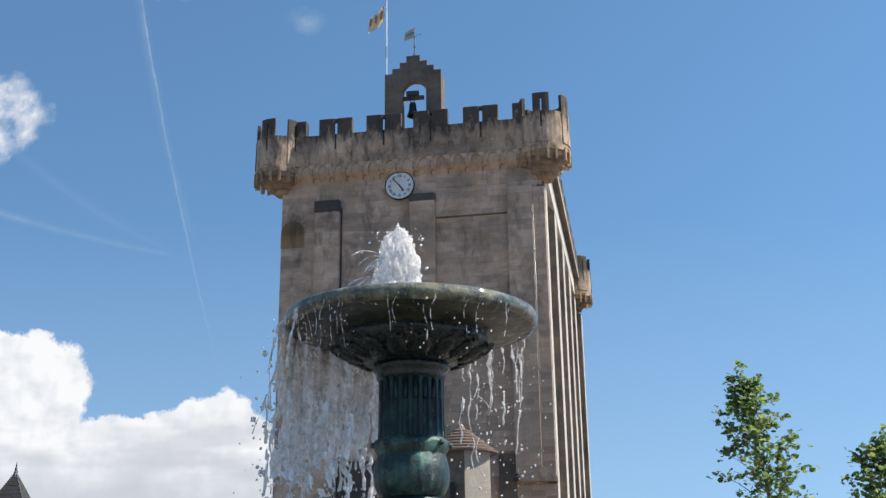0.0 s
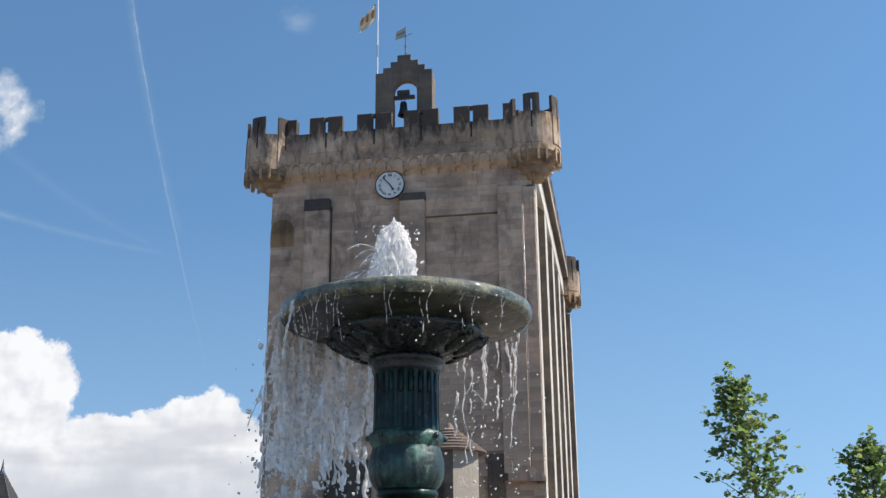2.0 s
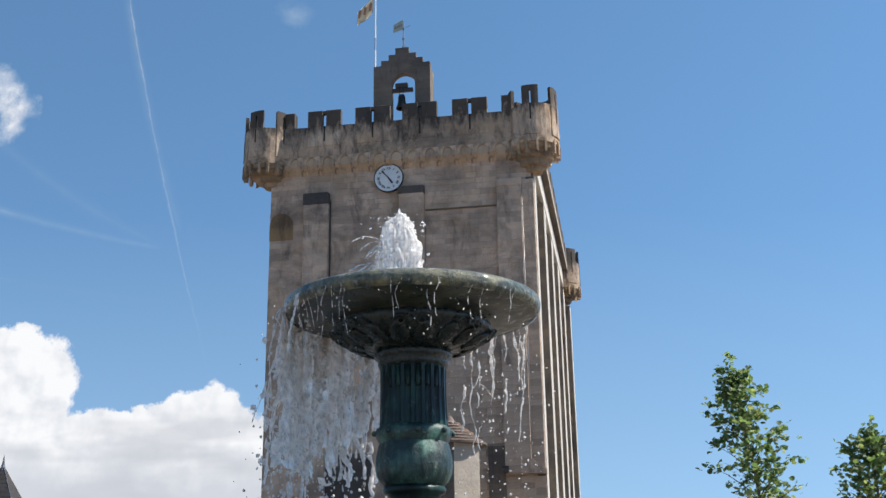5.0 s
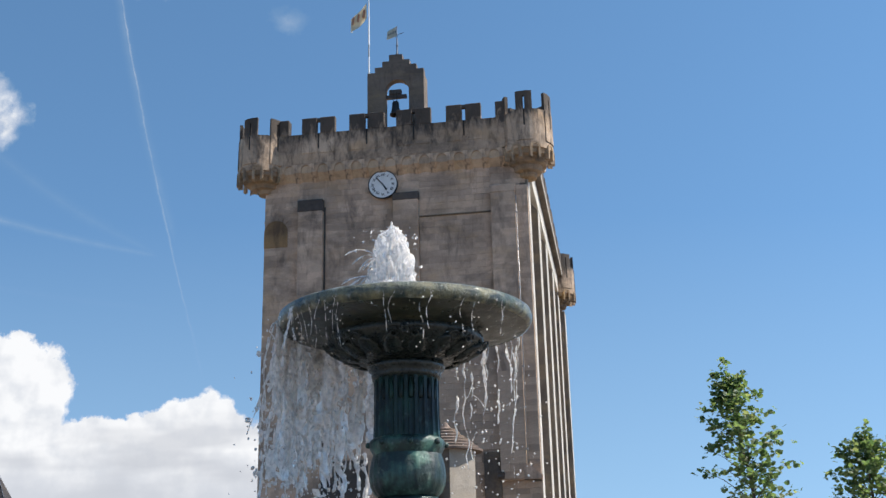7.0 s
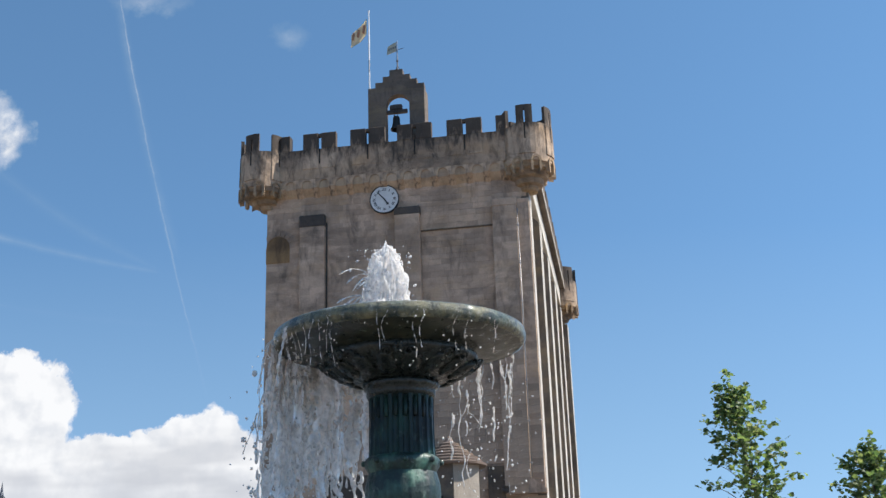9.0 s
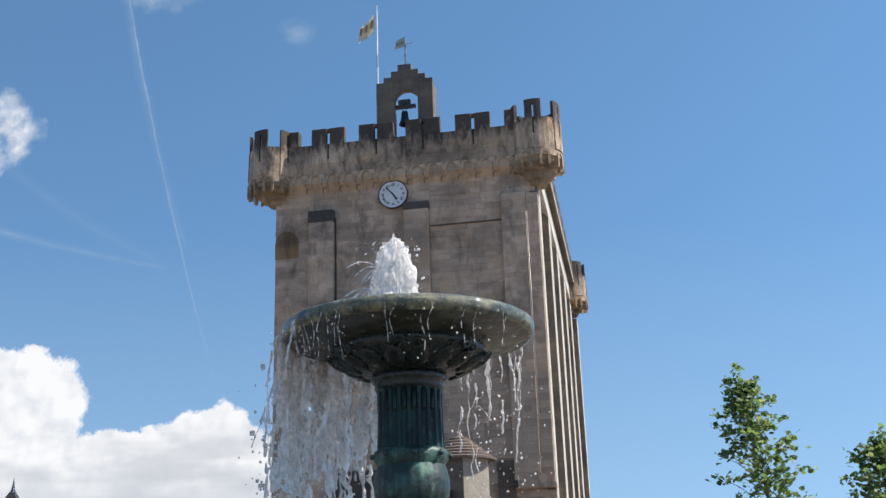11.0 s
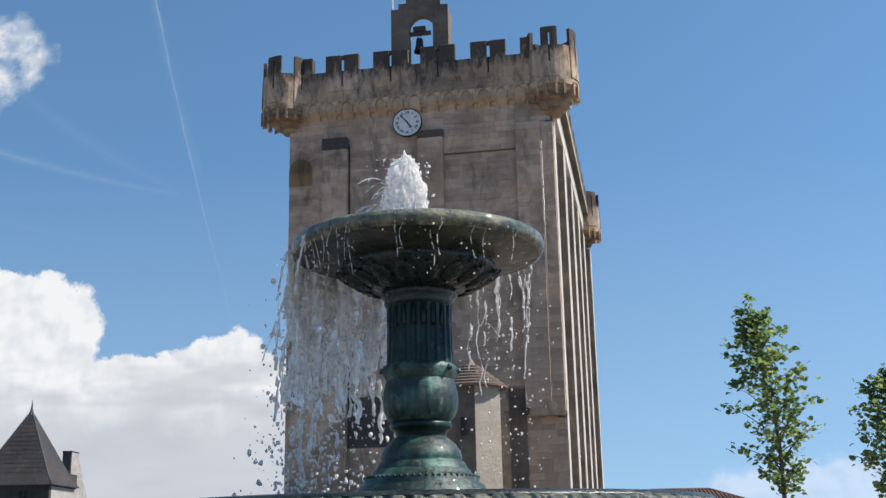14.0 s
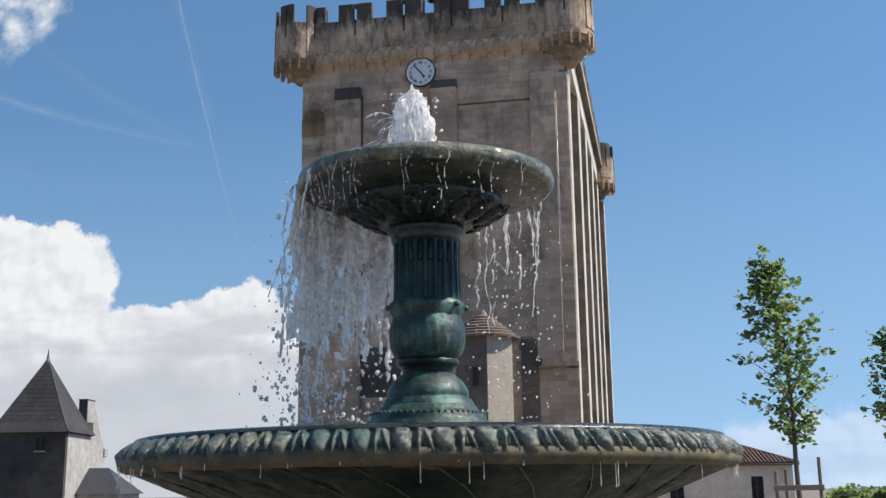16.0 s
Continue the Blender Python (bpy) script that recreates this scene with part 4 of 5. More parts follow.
for k in range(16):
    a = 2 * math.pi * (k + 0.5) / 16 - math.pi / 2
    ob = part("acanthus_leaf", leaf, None, fountain)
    ob.matrix_basis = Matrix.Rotation(a + math.pi / 2, 4, "Z") @ Matrix.Translation((0, -0.166, 2.303)) @ Matrix.Rotation(radians(60), 4, "X")
    if k % 2:
        ob = part("rosette", rose, None, fountain)
        ob.matrix_basis = Matrix.Rotation(a + math.pi / 2 + 0.196, 4, "Z") @ Matrix.Translation((0, -0.277, 2.364)) @ Matrix.Rotation(radians(35), 4, "X")
        for s in (-1, 1):
            ob = part("scroll", curl, None, fountain)
            ob.matrix_basis = Matrix.Rotation(a + math.pi / 2 + 0.196 + s * 0.135, 4, "Z") @ Matrix.Translation((0, -0.270, 2.352)) @ Matrix.Rotation(radians(38), 4, "X") @ Matrix.Diagonal((s, 1, 1, 1))
part("collar", lathe([(0.10, 2.300), (0.130, 2.298), (0.136, 2.288), (0.130, 2.276), (0.120, 2.270), (0.122, 2.258), (0.118, 2.246), (0.10, 2.244)], 64), M_JETBLACK, fountain, smooth=True)

N_FLUTE = 20


def fluted(a, i, r, z):
    c = abs(math.sin(N_FLUTE / 2 * a))
    return r - 0.0085 * (1 - c) ** 0.0 * max(0.0, 1 - (1 - c) * 2.2) ** 0.6 if 0 < i < 5 else r


part("column", lathe([(0.112, 2.245), (0.113, 2.236), (0.112, 2.20), (0.1125, 2.12), (0.115, 2.045), (0.116, 2.035)], 240, fluted), M_IRON, fountain, "fluted dark teal column")
rod = mesh_of(tube([(0, 0, 2.238), (0, 0, 2.175), (0, 0, 2.167)], [0.0085, 0.0085, 0.004], 8), M_IRON, True)
for k in range(N_FLUTE):
    a = 2 * math.pi * (k + 0.5) / N_FLUTE
    ob = part("cabling", rod, None, fountain)
    ob.location = (0.1052 * math.cos(a), 0.1052 * math.sin(a), 0)

part("leaf_collar", lathe([(0.112, 2.045), (0.121, 2.037), (0.125, 2.024), (0.122, 2.008), (0.114, 1.985)], 128, lambda a, i, r, z: r * (1 + 0.045 * abs(math.sin(4 * a + 0.8)) * (0 < i < 4))), M_VERD, fountain, smooth=True)
knob = bmesh.new()
bmesh.ops.create_icosphere(knob, subdivisions=2, radius=0.0105)
knob = mesh_of(knob, M_VERD, True)
for k in range(8):
    a = 2 * math.pi * k / 8 - math.pi / 2 + 0.1
    ob = part("knob", knob, None, fountain)
    ob.location = (0.132 * math.cos(a), 0.132 * math.sin(a), 2.022)
VASE = [(0.112, 2.0), (0.118, 1.978), (0.126, 1.945), (0.128, 1.915), (0.124, 1.885), (0.113, 1.86), (0.101, 1.848)]
part("vase", lathe(VASE, 144, lambda a, i, r, z: r * (1 + 0.014 * abs(math.sin(4 * a + 0.8)) + 0.006 * math.cos(24 * a)) if 0 < i < 6 else r), M_VERD, fountain, "bulging vase moulded with upright leaves", True)
part("ring_moulding", lathe([(0.09, 1.85), (0.102, 1.846), (0.107, 1.834), (0.102, 1.822), (0.09, 1.818), (0.087, 1.806), (0.085, 1.795)], 64), M_IRON, fountain, smooth=True)
part("domed_foot", lathe([(0.082, 1.800), (0.095, 1.790), (0.118, 1.770), (0.134, 1.745), (0.139, 1.722), (0.135, 1.716), (0.145, 1.712), (0.152, 1.70), (0.158, 1.685)], 64), M_VERD, fountain, smooth=True)
part("base_moulding", lathe([(0.155, 1.690), (0.165, 1.684), (0.168, 1.674), (0.185, 1.668), (0.195, 1.656), (0.193, 1.645), (0.21, 1.635), (0.23, 1.60), (0.24, 1.50)], 72), M_VERD, fountain, smooth=True)
bead = bmesh.new()
bmesh.ops.create_icosphere(bead, subdivisions=1, radius=0.006)
bead = mesh_of(bead, M_VERD, True)
for k in range(56):
    a = 2 * math.pi * k / 56
    ob = part("bead", bead, None, fountain)
    ob.location = (0.191 * math.cos(a), 0.191 * math.sin(a), 1.662)

# lower basin: rim of alternating eggs and leaves, ribbed underside
part("basin_lip", lathe([(0.915, 1.555), (0.925, 1.585), (0.94, 1.590), (0.957, 1.586), (0.963, 1.577)], 128), M_JETBLACK, fountain, smooth=True)
N_EGG = 58


def gadroon(a, i, r, z):
    """Slanting eggs and split leaves round the rim, worn uneven."""
    v = (z - 1.502) / 0.078
    q = (a * N_EGG / (2 * math.pi) + 0.14 * v) % 1.0
    fade = max(0.0, math.sin(math.pi * min(1.0, max(0.0, v)))) ** 0.4
    if q < 0.48:
        b = math.sqrt(max(0.0, 1 - ((q - 0.24) / 0.22) ** 2)) * math.sqrt(max(0.0, 1 - ((v - 0.52) / 0.52) ** 2))
    else:
        # a leaf that forks downwards
        u = (q - 0.48) / 0.52
        arm = 0.10 + 0.30 * (1 - v)
        b = 0.8 * max(math.exp(-((u - 0.5 - arm) / 0.11) ** 2), math.exp(-((u - 0.5 + arm) / 0.11) ** 2), 0.7 * math.exp(-((u - 0.5) / 0.07) ** 2) * (v > 0.25))
    worn = 0.0042 * noise.noise(Vector((math.cos(a) * 30, math.sin(a) * 30, z * 40))) + 0.0026 * noise.noise(Vector((math.cos(a) * 90, math.sin(a) * 90, z * 90)))
    return r + 0.034 * b * fade - 0.004 + worn


RIM_ROWS = [(0.955 + 0.042 * (k / 17) ** 0.7, 1.580 - 0.078 * k / 17) for k in range(18)]
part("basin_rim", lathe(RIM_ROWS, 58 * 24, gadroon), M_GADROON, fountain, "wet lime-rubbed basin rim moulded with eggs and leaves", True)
part("basin_band", lathe([(0.985, 1.530), (1.002, 1.526), (1.008, 1.512), (1.004, 1.496), (0.985, 1.486), (0.955, 1.484)], 128), M_SLIME, fountain, "brown slimed band under the rim", True)
UNDER = [(0.985, 1.501), (0.93, 1.485), (0.82, 1.44), (0.66, 1.37), (0.50, 1.31), (0.34, 1.27), (0.24, 1.24), (0.24, 1.30), (0.60, 1.42), (0.90, 1.53), (0.935, 1.56)]
part("lower_basin", lathe(UNDER, 192, lambda a, i, r, z: r * (1 + (0.045 * abs(math.sin(14 * (a - 0.8 * (1 - r)))) if 1 <= i <= 5 else 0))), M_BASIN, fountain, "dark lobed underside of the lower basin", True)
rib_pts = [(0.985, 1.494), (0.93, 1.478), (0.82, 1.432), (0.66, 1.361), (0.50, 1.301), (0.34, 1.261)]
rib = mesh_of(tube([(r * math.cos(0.8 * (1 - r)), r * math.sin(0.8 * (1 - r)), z) for r, z in rib_pts], [0.002, 0.0025, 0.003, 0.003, 0.003, 0.002], 6), M_UNDER, True)
for k in range(28):
    ob = part("rib", rib, None, fountain)
    ob.matrix_basis = Matrix.Rotation(2 * math.pi * k / 28, 4, "Z")
part("basin_water", lathe([(0.0, 1.545), (0.5, 1.545), (0.938, 1.545)], 64), M_POOL, fountain)
for ob in fountain.children:
    if ob.name.split(".")[0] in ("basin_lip", "basin_rim", "basin_band", "lower_basin", "rib", "basin_water"):
        ob.matrix_basis = Matrix.Translation((0.006, 0, -0.010)) @ Matrix.Diagonal((0.988, 0.988, 1, 1)) @ ob.matrix_basis
part("bowl_water", lathe([(0.0, 2.458), (0.2, 2.458), (0.412, 2.458)], 64), M_POOL, fountain)
part("pedestal", lathe([(0.24, 1.29), (0.20, 1.2), (0.19, 0.8), (0.26, 0.6), (0.3, 0.5), (0.42, 0.42), (0.45, -0.008), (0.0, -0.008)], 48), M_IRON, fountain, smooth=True)

# ---- water ----
rw = random.Random(11)


def wet_object(name, vs, fs, material):
    me = bpy.data.meshes.new(name)
    me.from_pydata(vs, [], fs)
    me.materials.append(material)
    for p in me.polygons:
        p.use_smooth = True
    return me


ico = bmesh.new()
bmesh.ops.create_icosphere(ico, subdivisions=1, radius=1.0)
ico.verts.ensure_lookup_table()
ICO_V = [tuple(q.co) for q in ico.verts]
ICO_F = [tuple(q.index for q in f.verts) for f in ico.faces]
ico.free()


def drop(vs, fs, p, r, stretch=1.0):
    o = len(vs)
    j = [rw.uniform(0.5, 1.5) for _ in ICO_V]
    vs += [(p[0] + r * k * x, p[1] + r * k * y, p[2] + r * k * z * stretch) for k, (x, y, z) in zip(j, ICO_V)]
    fs += [tuple(i + o for i in f) for f in ICO_F]


def rope(vs, fs, pts, radii, flat=1.0, sides=6):
    """A ragged thread of water along pts; flat squeezes it along the line of sight."""
    o = len(vs)
    for (x, y, z), r in zip(pts, radii):
        for k in range(sides):
            a = 2 * math.pi * k / sides
            j = rw.uniform(0.7, 1.3)
            vs.append((x + r * j * math.cos(a), y + r * j * flat * math.sin(a), z + rw.uniform(-0.3, 0.3) * r))
    n = len(pts)
    for i in range(n - 1):
        for k in range(sides):
            fs.append((o + i * sides + k, o + i * sides + (k + 1) % sides, o + (i + 1) * sides + (k + 1) % sides, o + (i + 1) * sides + k))
    fs.append(tuple(o + k for k in range(sides))[::-1])
    fs.append(tuple(o + (n - 1) * sides + k for k in range(sides)))


# the jet: a frothing, lumpy plume over the upper bowl
bm = lathe([(0.0, 2.45), (0.092, 2.452), (0.091, 2.49), (0.089, 2.54), (0.084, 2.59), (0.076, 2.64), (0.065, 2.70), (0.052, 2.75), (0.034, 2.79), (0.0, 2.81)], 72)
bmesh.ops.subdivide_edges(bm, edges=bm.edges[:], cuts=2, use_grid_fill=True)
for q in bm.verts:
    s = noise.fractal(q.co * 22, 1.0, 2.0, 4) * 0.5 + 0.35 * noise.noise(Vector((q.co.x * 45, q.co.y * 45, q.co.z * 16))) + 0.4 * noise.noise(q.co * 80) + 0.25 * noise.noise(q.co * 140)
    d = Vector((q.co.x, q.co.y, 0.25 * (q.co.z - 2.5)))
    q.co += d.normalized() * 0.046 * s if d.length > 1e-6 else Vector((0, 0, 0.01 * s))
jet = empty("water_jet", pose(FX - 0.046, FY, FZ), "white frothing water jet rising from the upper bowl", "water")
part("plume", bm, M_JET, jet, smooth=True)
vs, fs = [], []
for k in range(150):
    a, h = rw.uniform(0, 2 * math.pi), rw.uniform(2.5, 2.8)
    r = rw.uniform(0.03, 0.1) + (0.06 if math.cos(a) < 0 else 0.02) * rw.random()
    drop(vs, fs, (r * math.cos(a), r * math.sin(a), h), rw.choice((0.0018, 0.0025, 0.004, 0.006)))
for k in range(9):
    a = rw.uniform(2.2, 4.2)
    x, z, pts = 0.05 * math.cos(a), rw.uniform(2.55, 2.7), []
    vx, vz = rw.uniform(0.25, 0.6), rw.uniform(0.2, 0.9)
    for i in range(9):
        t = i * 0.018
        pts.append((x - vx * t * 1.6, 0.05 * math.sin(a) + 0.1 * t, z + vz * t - 4.9 * t * t))
    rope(vs, fs, pts, [rw.uniform(0.002, 0.006) * (1 if 0 < i < 8 else 0.3) for i in range(9)])
tagged(part("spray", wet_object("spray", vs, fs, M_JET), None, jet), kind="stuff")


def fall(angles, spread_out, z_end, broken, thick):
    """Water leaving the rim at the angles given, in ragged threads that break into drops."""
    vs, fs = [], []
    for a in angles:
        r0 = 0.447
        vo, vt = rw.uniform(*spread_out), rw.uniform(-0.12, 0.12)
        start = rw.uniform(0, 0.05)
        t, end = start, math.sqrt(max(0.0, (2.445 - z_end) / 4.9)) * rw.uniform(0.75, 1.0)
        wob = rw.uniform(0, 6)
        while t < end:
            run = rw.uniform(0.008, 0.034) * (1.6 if t < 0.12 else 1.0)
            n = max(3, int(run / 0.004))
            pts, rad = [], []
            for i in range(n):
                tt = t + run * i / (n - 1)
                rr = r0 + vo * tt
                aa = a + vt * tt / r0 + 0.05 * noise.noise(Vector((tt * 14, wob, 0))) * (0.4 + 4 * tt)
                pts.append((rr * math.cos(aa), rr * math.sin(aa), 2.445 - 4.9 * tt * tt))
                rad.append(thick * rw.uniform(0.4, 1.5) * (0.35 if i in (0, n - 1) else 1.0))
            rope(vs, fs, pts, rad, rw.uniform(0.5, 1.0))
            t += run + rw.uniform(0.0, 0.02) * broken
            for _ in range(int(rw.uniform(0, 5) * broken)):
                tt = t + rw.uniform(-0.06, 0.06)
                rr, aa = r0 + vo * tt + rw.gauss(0, 0.03), a + rw.gauss(0, 0.07)
                drop(vs, fs, (rr * math.cos(aa), rr * math.sin(aa), 2.445 - 4.9 * tt * tt), rw.uniform(0.0012, 0.0028), rw.uniform(0.9, 1.9))
    return vs, fs


def lace(a0, a1, t1, seed, level, out):
    """A thin curtain of water from the rim, torn into lace by holes that grow as it falls."""
    na, nt = int((a1 - a0) * 0.45 / 0.0042), int(t1 / 0.0032)
    vs, fs = [], []
    for i in range(nt + 1):
        t = 0.02 + (t1 - 0.02) * i / nt
        z = 2.448 - 4.9 * t * t
        for k in range(na + 1):
            a = a0 + (a1 - a0) * k / na
            wob = noise.noise(Vector((a * 5, z * 5, seed))) * (0.02 + 0.35 * t * t) + noise.noise(Vector((a * 16, z * 12, seed + 3))) * 0.035 * t * 2
            side = noise.noise(Vector((a * 6, z * 7, seed + 7))) * 0.25 * t
            r = 0.446 + out * t + wob
            vs.append((r * math.cos(a + side), r * math.sin(a + side), z + 0.02 * noise.noise(Vector((a * 20, z * 20, seed + 9)))))
    for i in range(nt):
        t = t1 * i / nt
        for k in range(na):
            a = a0 + (a1 - a0) * k / na
            z = 2.448 - 4.9 * t * t
            q = Vector((a * 6.0 + 0.5 * noise.noise(Vector((a * 4, z * 6, seed + 21))), z * 3.2, seed))
            fine = Vector((a * 9.0, z * 15.0, seed))
            web = abs(noise.noise(q * 1.4)) * 1.3 + 0.55 * noise.noise(q * 0.45 + Vector((5, 0, 0))) + 0.26 * noise.noise(fine * 1.3) + 0.1 * noise.noise(fine * 3.2)
            edge = min(k, na - k) / na
            if web < level * (1.5 - 2.3 * t) - 0.12 * (edge < 0.08):
                o = i * (na + 1) + k
                fs.append((o, o + 1, o + na + 2, o + na + 1))
    used = sorted({v for f in fs for v in f})
    back = {v: i for i, v in enumerate(used)}
    bm = bmesh.new()
    bv = [bm.verts.new(vs[v]) for v in used]
    for f in fs:
        bm.faces.new([bv[back[v]] for v in f])
    bmesh.ops.smooth_vert(bm, verts=bm.verts, factor=0.5, use_axis_x=True, use_axis_y=True, use_axis_z=True)
    bmesh.ops.recalc_face_normals(bm, faces=bm.faces)
    stray = [q for q in bm.verts if not 0.3 < math.hypot(q.co.x, q.co.y) < 0.62 or q.co.z > 2.5]
    bmesh.ops.delete(bm, geom=stray, context="VERTS")
    return bm


def cords(angles, out, t_end, width, seed, links):
    """Smooth cords of water, flattened high up and beaded lower down, tied here and there by webs."""
    vs, fs = [], []
    sides = 8

    def skin(pts, wide, deep):
        if len(pts) < 3:
            return
        o = len(vs)
        n = len(pts)
        for i, (p, w, d) in enumerate(zip(pts, wide, deep)):
            end = 0.25 if i in (0, n - 1) else 1.0
            along = (pts[min(i + 1, n - 1)] - pts[max(i - 1, 0)]).normalized()
            tan = Vector((-p.y, p.x, 0)).normalized()
            tan = (tan - along * tan.dot(along)).normalized()
            if tan.length < 0.5:
                tan = Vector((0, 0, 1))
            nor = along.cross(tan)
            for k in range(sides):
                c = 2 * math.pi * k / sides
                vs.append(tuple(p + tan * w * end * math.cos(c) + nor * d * end * math.sin(c)))
        for i in range(n - 1):
            for k in range(sides):
                fs.append((o + i * sides + k, o + i * sides + (k + 1) % sides, o + (i + 1) * sides + (k + 1) % sides, o + (i + 1) * sides + k))
        fs.append(tuple(o + k for k in range(sides))[::-1])
        fs.append(tuple(o + (n - 1) * sides + k for k in range(sides)))

    def place(a, vo, q, t):
        sway = noise.noise(Vector((a * 3, t * 7, seed + q))) * (0.01 + 0.32 * t) + noise.noise(Vector((a * 9, t * 40, seed + q))) * 0.16 * t + noise.noise(Vector((a * 9, t * 110, seed + q))) * 0.05 * t
        bulge = noise.noise(Vector((a * 4, t * 9, seed + q + 5))) * 0.22 * t
        rr = 0.446 + vo * t + bulge
        return Vector((rr * math.cos(a + sway), rr * math.sin(a + sway), 2.448 - 4.9 * t * t))

    cord = []
    for i, a in enumerate(sorted(angles)):
        vo, q, last = rw.uniform(*out), rw.uniform(0, 9), t_end * rw.uniform(0.72, 1.0)
        w0 = width * rw.uniform(0.5, 1.5)
        cord.append((a, vo, q, last))
        pts, wide, deep = [], [], []
        t = 0.015
        while t < last:
            beads = 0.45 + 0.7 * noise.noise(Vector((t * 30, q, seed))) + 0.55 * noise.noise(Vector((t * 85, q, seed + 2)))
            gap = noise.noise(Vector((t * 26, q + 3, seed))) + 0.5 * noise.noise(Vector((t * 60, q + 8, seed)))
            if gap > 0.6 - 1.75 * t:
                skin(pts, wide, deep)
                pts, wide, deep = [], [], []
            else:
                pts.append(place(a, vo, q, t))
                d = w0 * max(0.15, 0.1 + 1.25 * beads)
                wide.append(d * (1 + 1.6 * max(0.0, 1 - t / 0.25)))
                deep.append(d * 0.6)
            t += 0.002 if t > 0.15 else 0.003
        skin(pts, wide, deep)
    for _ in range(links):
        i = rw.randrange(len(cord) - 1)
        (a0, v0, q0, l0), (a1, v1, q1, l1) = cord[i], cord[i + 1]
        if a1 - a0 > 0.28:
            continue
        t0 = rw.uniform(0.08, 0.9 * min(l0, l1))
        t1 = t0 + rw.uniform(-0.03, 0.03)
        p, q = place(a0, v0, q0, t0), place(a1, v1, q1, t1)
        sag = rw.uniform(-0.02, 0.05)
        pts = [p.lerp(q, k / 8) - Vector((0, 0, sag * math.sin(math.pi * k / 8))) for k in range(9)]
        thin = width * rw.uniform(0.3, 0.7)
        skin(pts, [thin * (1.5 - math.sin(math.pi * k / 8)) for k in range(9)], [thin * (1.2 - 0.7 * math.sin(math.pi * k / 8)) for k in range(9)])
    return vs, fs


def scattered_drops(count, spread):
    vs, fs = [], []
    for k in range(count):
        a, h, rr, sizes = spread()
        drop(vs, fs, (rr * math.cos(a), rr * math.sin(a), h), rw.choice(sizes), rw.uniform(0.8, 1.6))
    return vs, fs


def left_drops():
    h = 1.58 + 0.85 * rw.random() ** 1.3
    a = math.pi - max(rw.gauss(0.55, 0.45), -0.1)
    return a, h, 0.44 + rw.gauss(-0.02, 0.05) + 0.16 * rw.random() * (2.45 - h), (0.0018, 0.0024, 0.0032, 0.0042, 0.0055, 0.0075) if math.sin(a) > -0.3 else (0.0014, 0.002, 0.0026)


def right_drops():
    return rw.gauss(0.7, 0.45), rw.uniform(1.58, 2.36), 0.44 + rw.gauss(-0.05, 0.06), (0.0014, 0.0018, 0.0024, 0.0032, 0.0042)


falling = empty("falling_water", pose(FX, FY, FZ), "glittering cords, webs and drops of water falling from the bowl rim", "water", kind="stuff")
for a0, a1, t1, sd, lv, out in ((math.pi - 0.8, math.pi + 0.12, 0.33, 2.0, 0.49, 0.02), (math.pi - 1.35, math.pi - 0.65, 0.34, 9.0, 0.44, 0.0)):
    tagged(part("water_curtain", lace(a0, a1, t1, sd, lv, out), M_FALL, falling, smooth=True), kind="stuff")
drips = [rw.uniform(-math.pi, -0.2) for _ in range(9)] + [rw.uniform(-math.pi, -1.9) for _ in range(11)]
SETS = (("left_cords", cords([math.pi - 1.38 + 1.46 * (k + rw.random()) / 36 for k in range(36)], (-0.08, 0.12), 0.42, 0.0082, 3.0, 110)),
        ("splash_cords", cords([math.pi + rw.gauss(-0.1, 0.3) for _ in range(7)], (0.1, 0.3), 0.38, 0.0058, 31.0, 12)),
        ("right_cords", cords([0.25 + 0.95 * (k + rw.random()) / 10 for k in range(10)], (-0.2, -0.02), 0.34, 0.0034, 17.0, 6)),
        ("rim_drips", fall(drips, (-0.3, 0.02), 2.30, 0.7, 0.001)),
        ("left_drops", scattered_drops(1300, left_drops)), ("right_drops", scattered_drops(300, right_drops)))
for name, data in SETS:
    tagged(part(name, wet_object(name, *data, M_FALL), None, falling), kind="stuff")
vs, fs = [], []
for k in range(54):
    a = rw.uniform(-math.pi, 0)
    rr = 0.985 + rw.uniform(-0.008, 0.006)
    z = 1.495
    n = 5
    ln = 0.012 + 0.07 * rw.random() ** 2
    rope(vs, fs, [(rr * math.cos(a), rr * math.sin(a), z - ln * i / n) for i in range(n + 1)], [0.0009 * rw.uniform(0.5, 1.5) for _ in range(n)] + [0.0018])
tagged(part("basin_drips", wet_object("basin_drips", vs, fs, M_FALL), None, falling), kind="stuff")

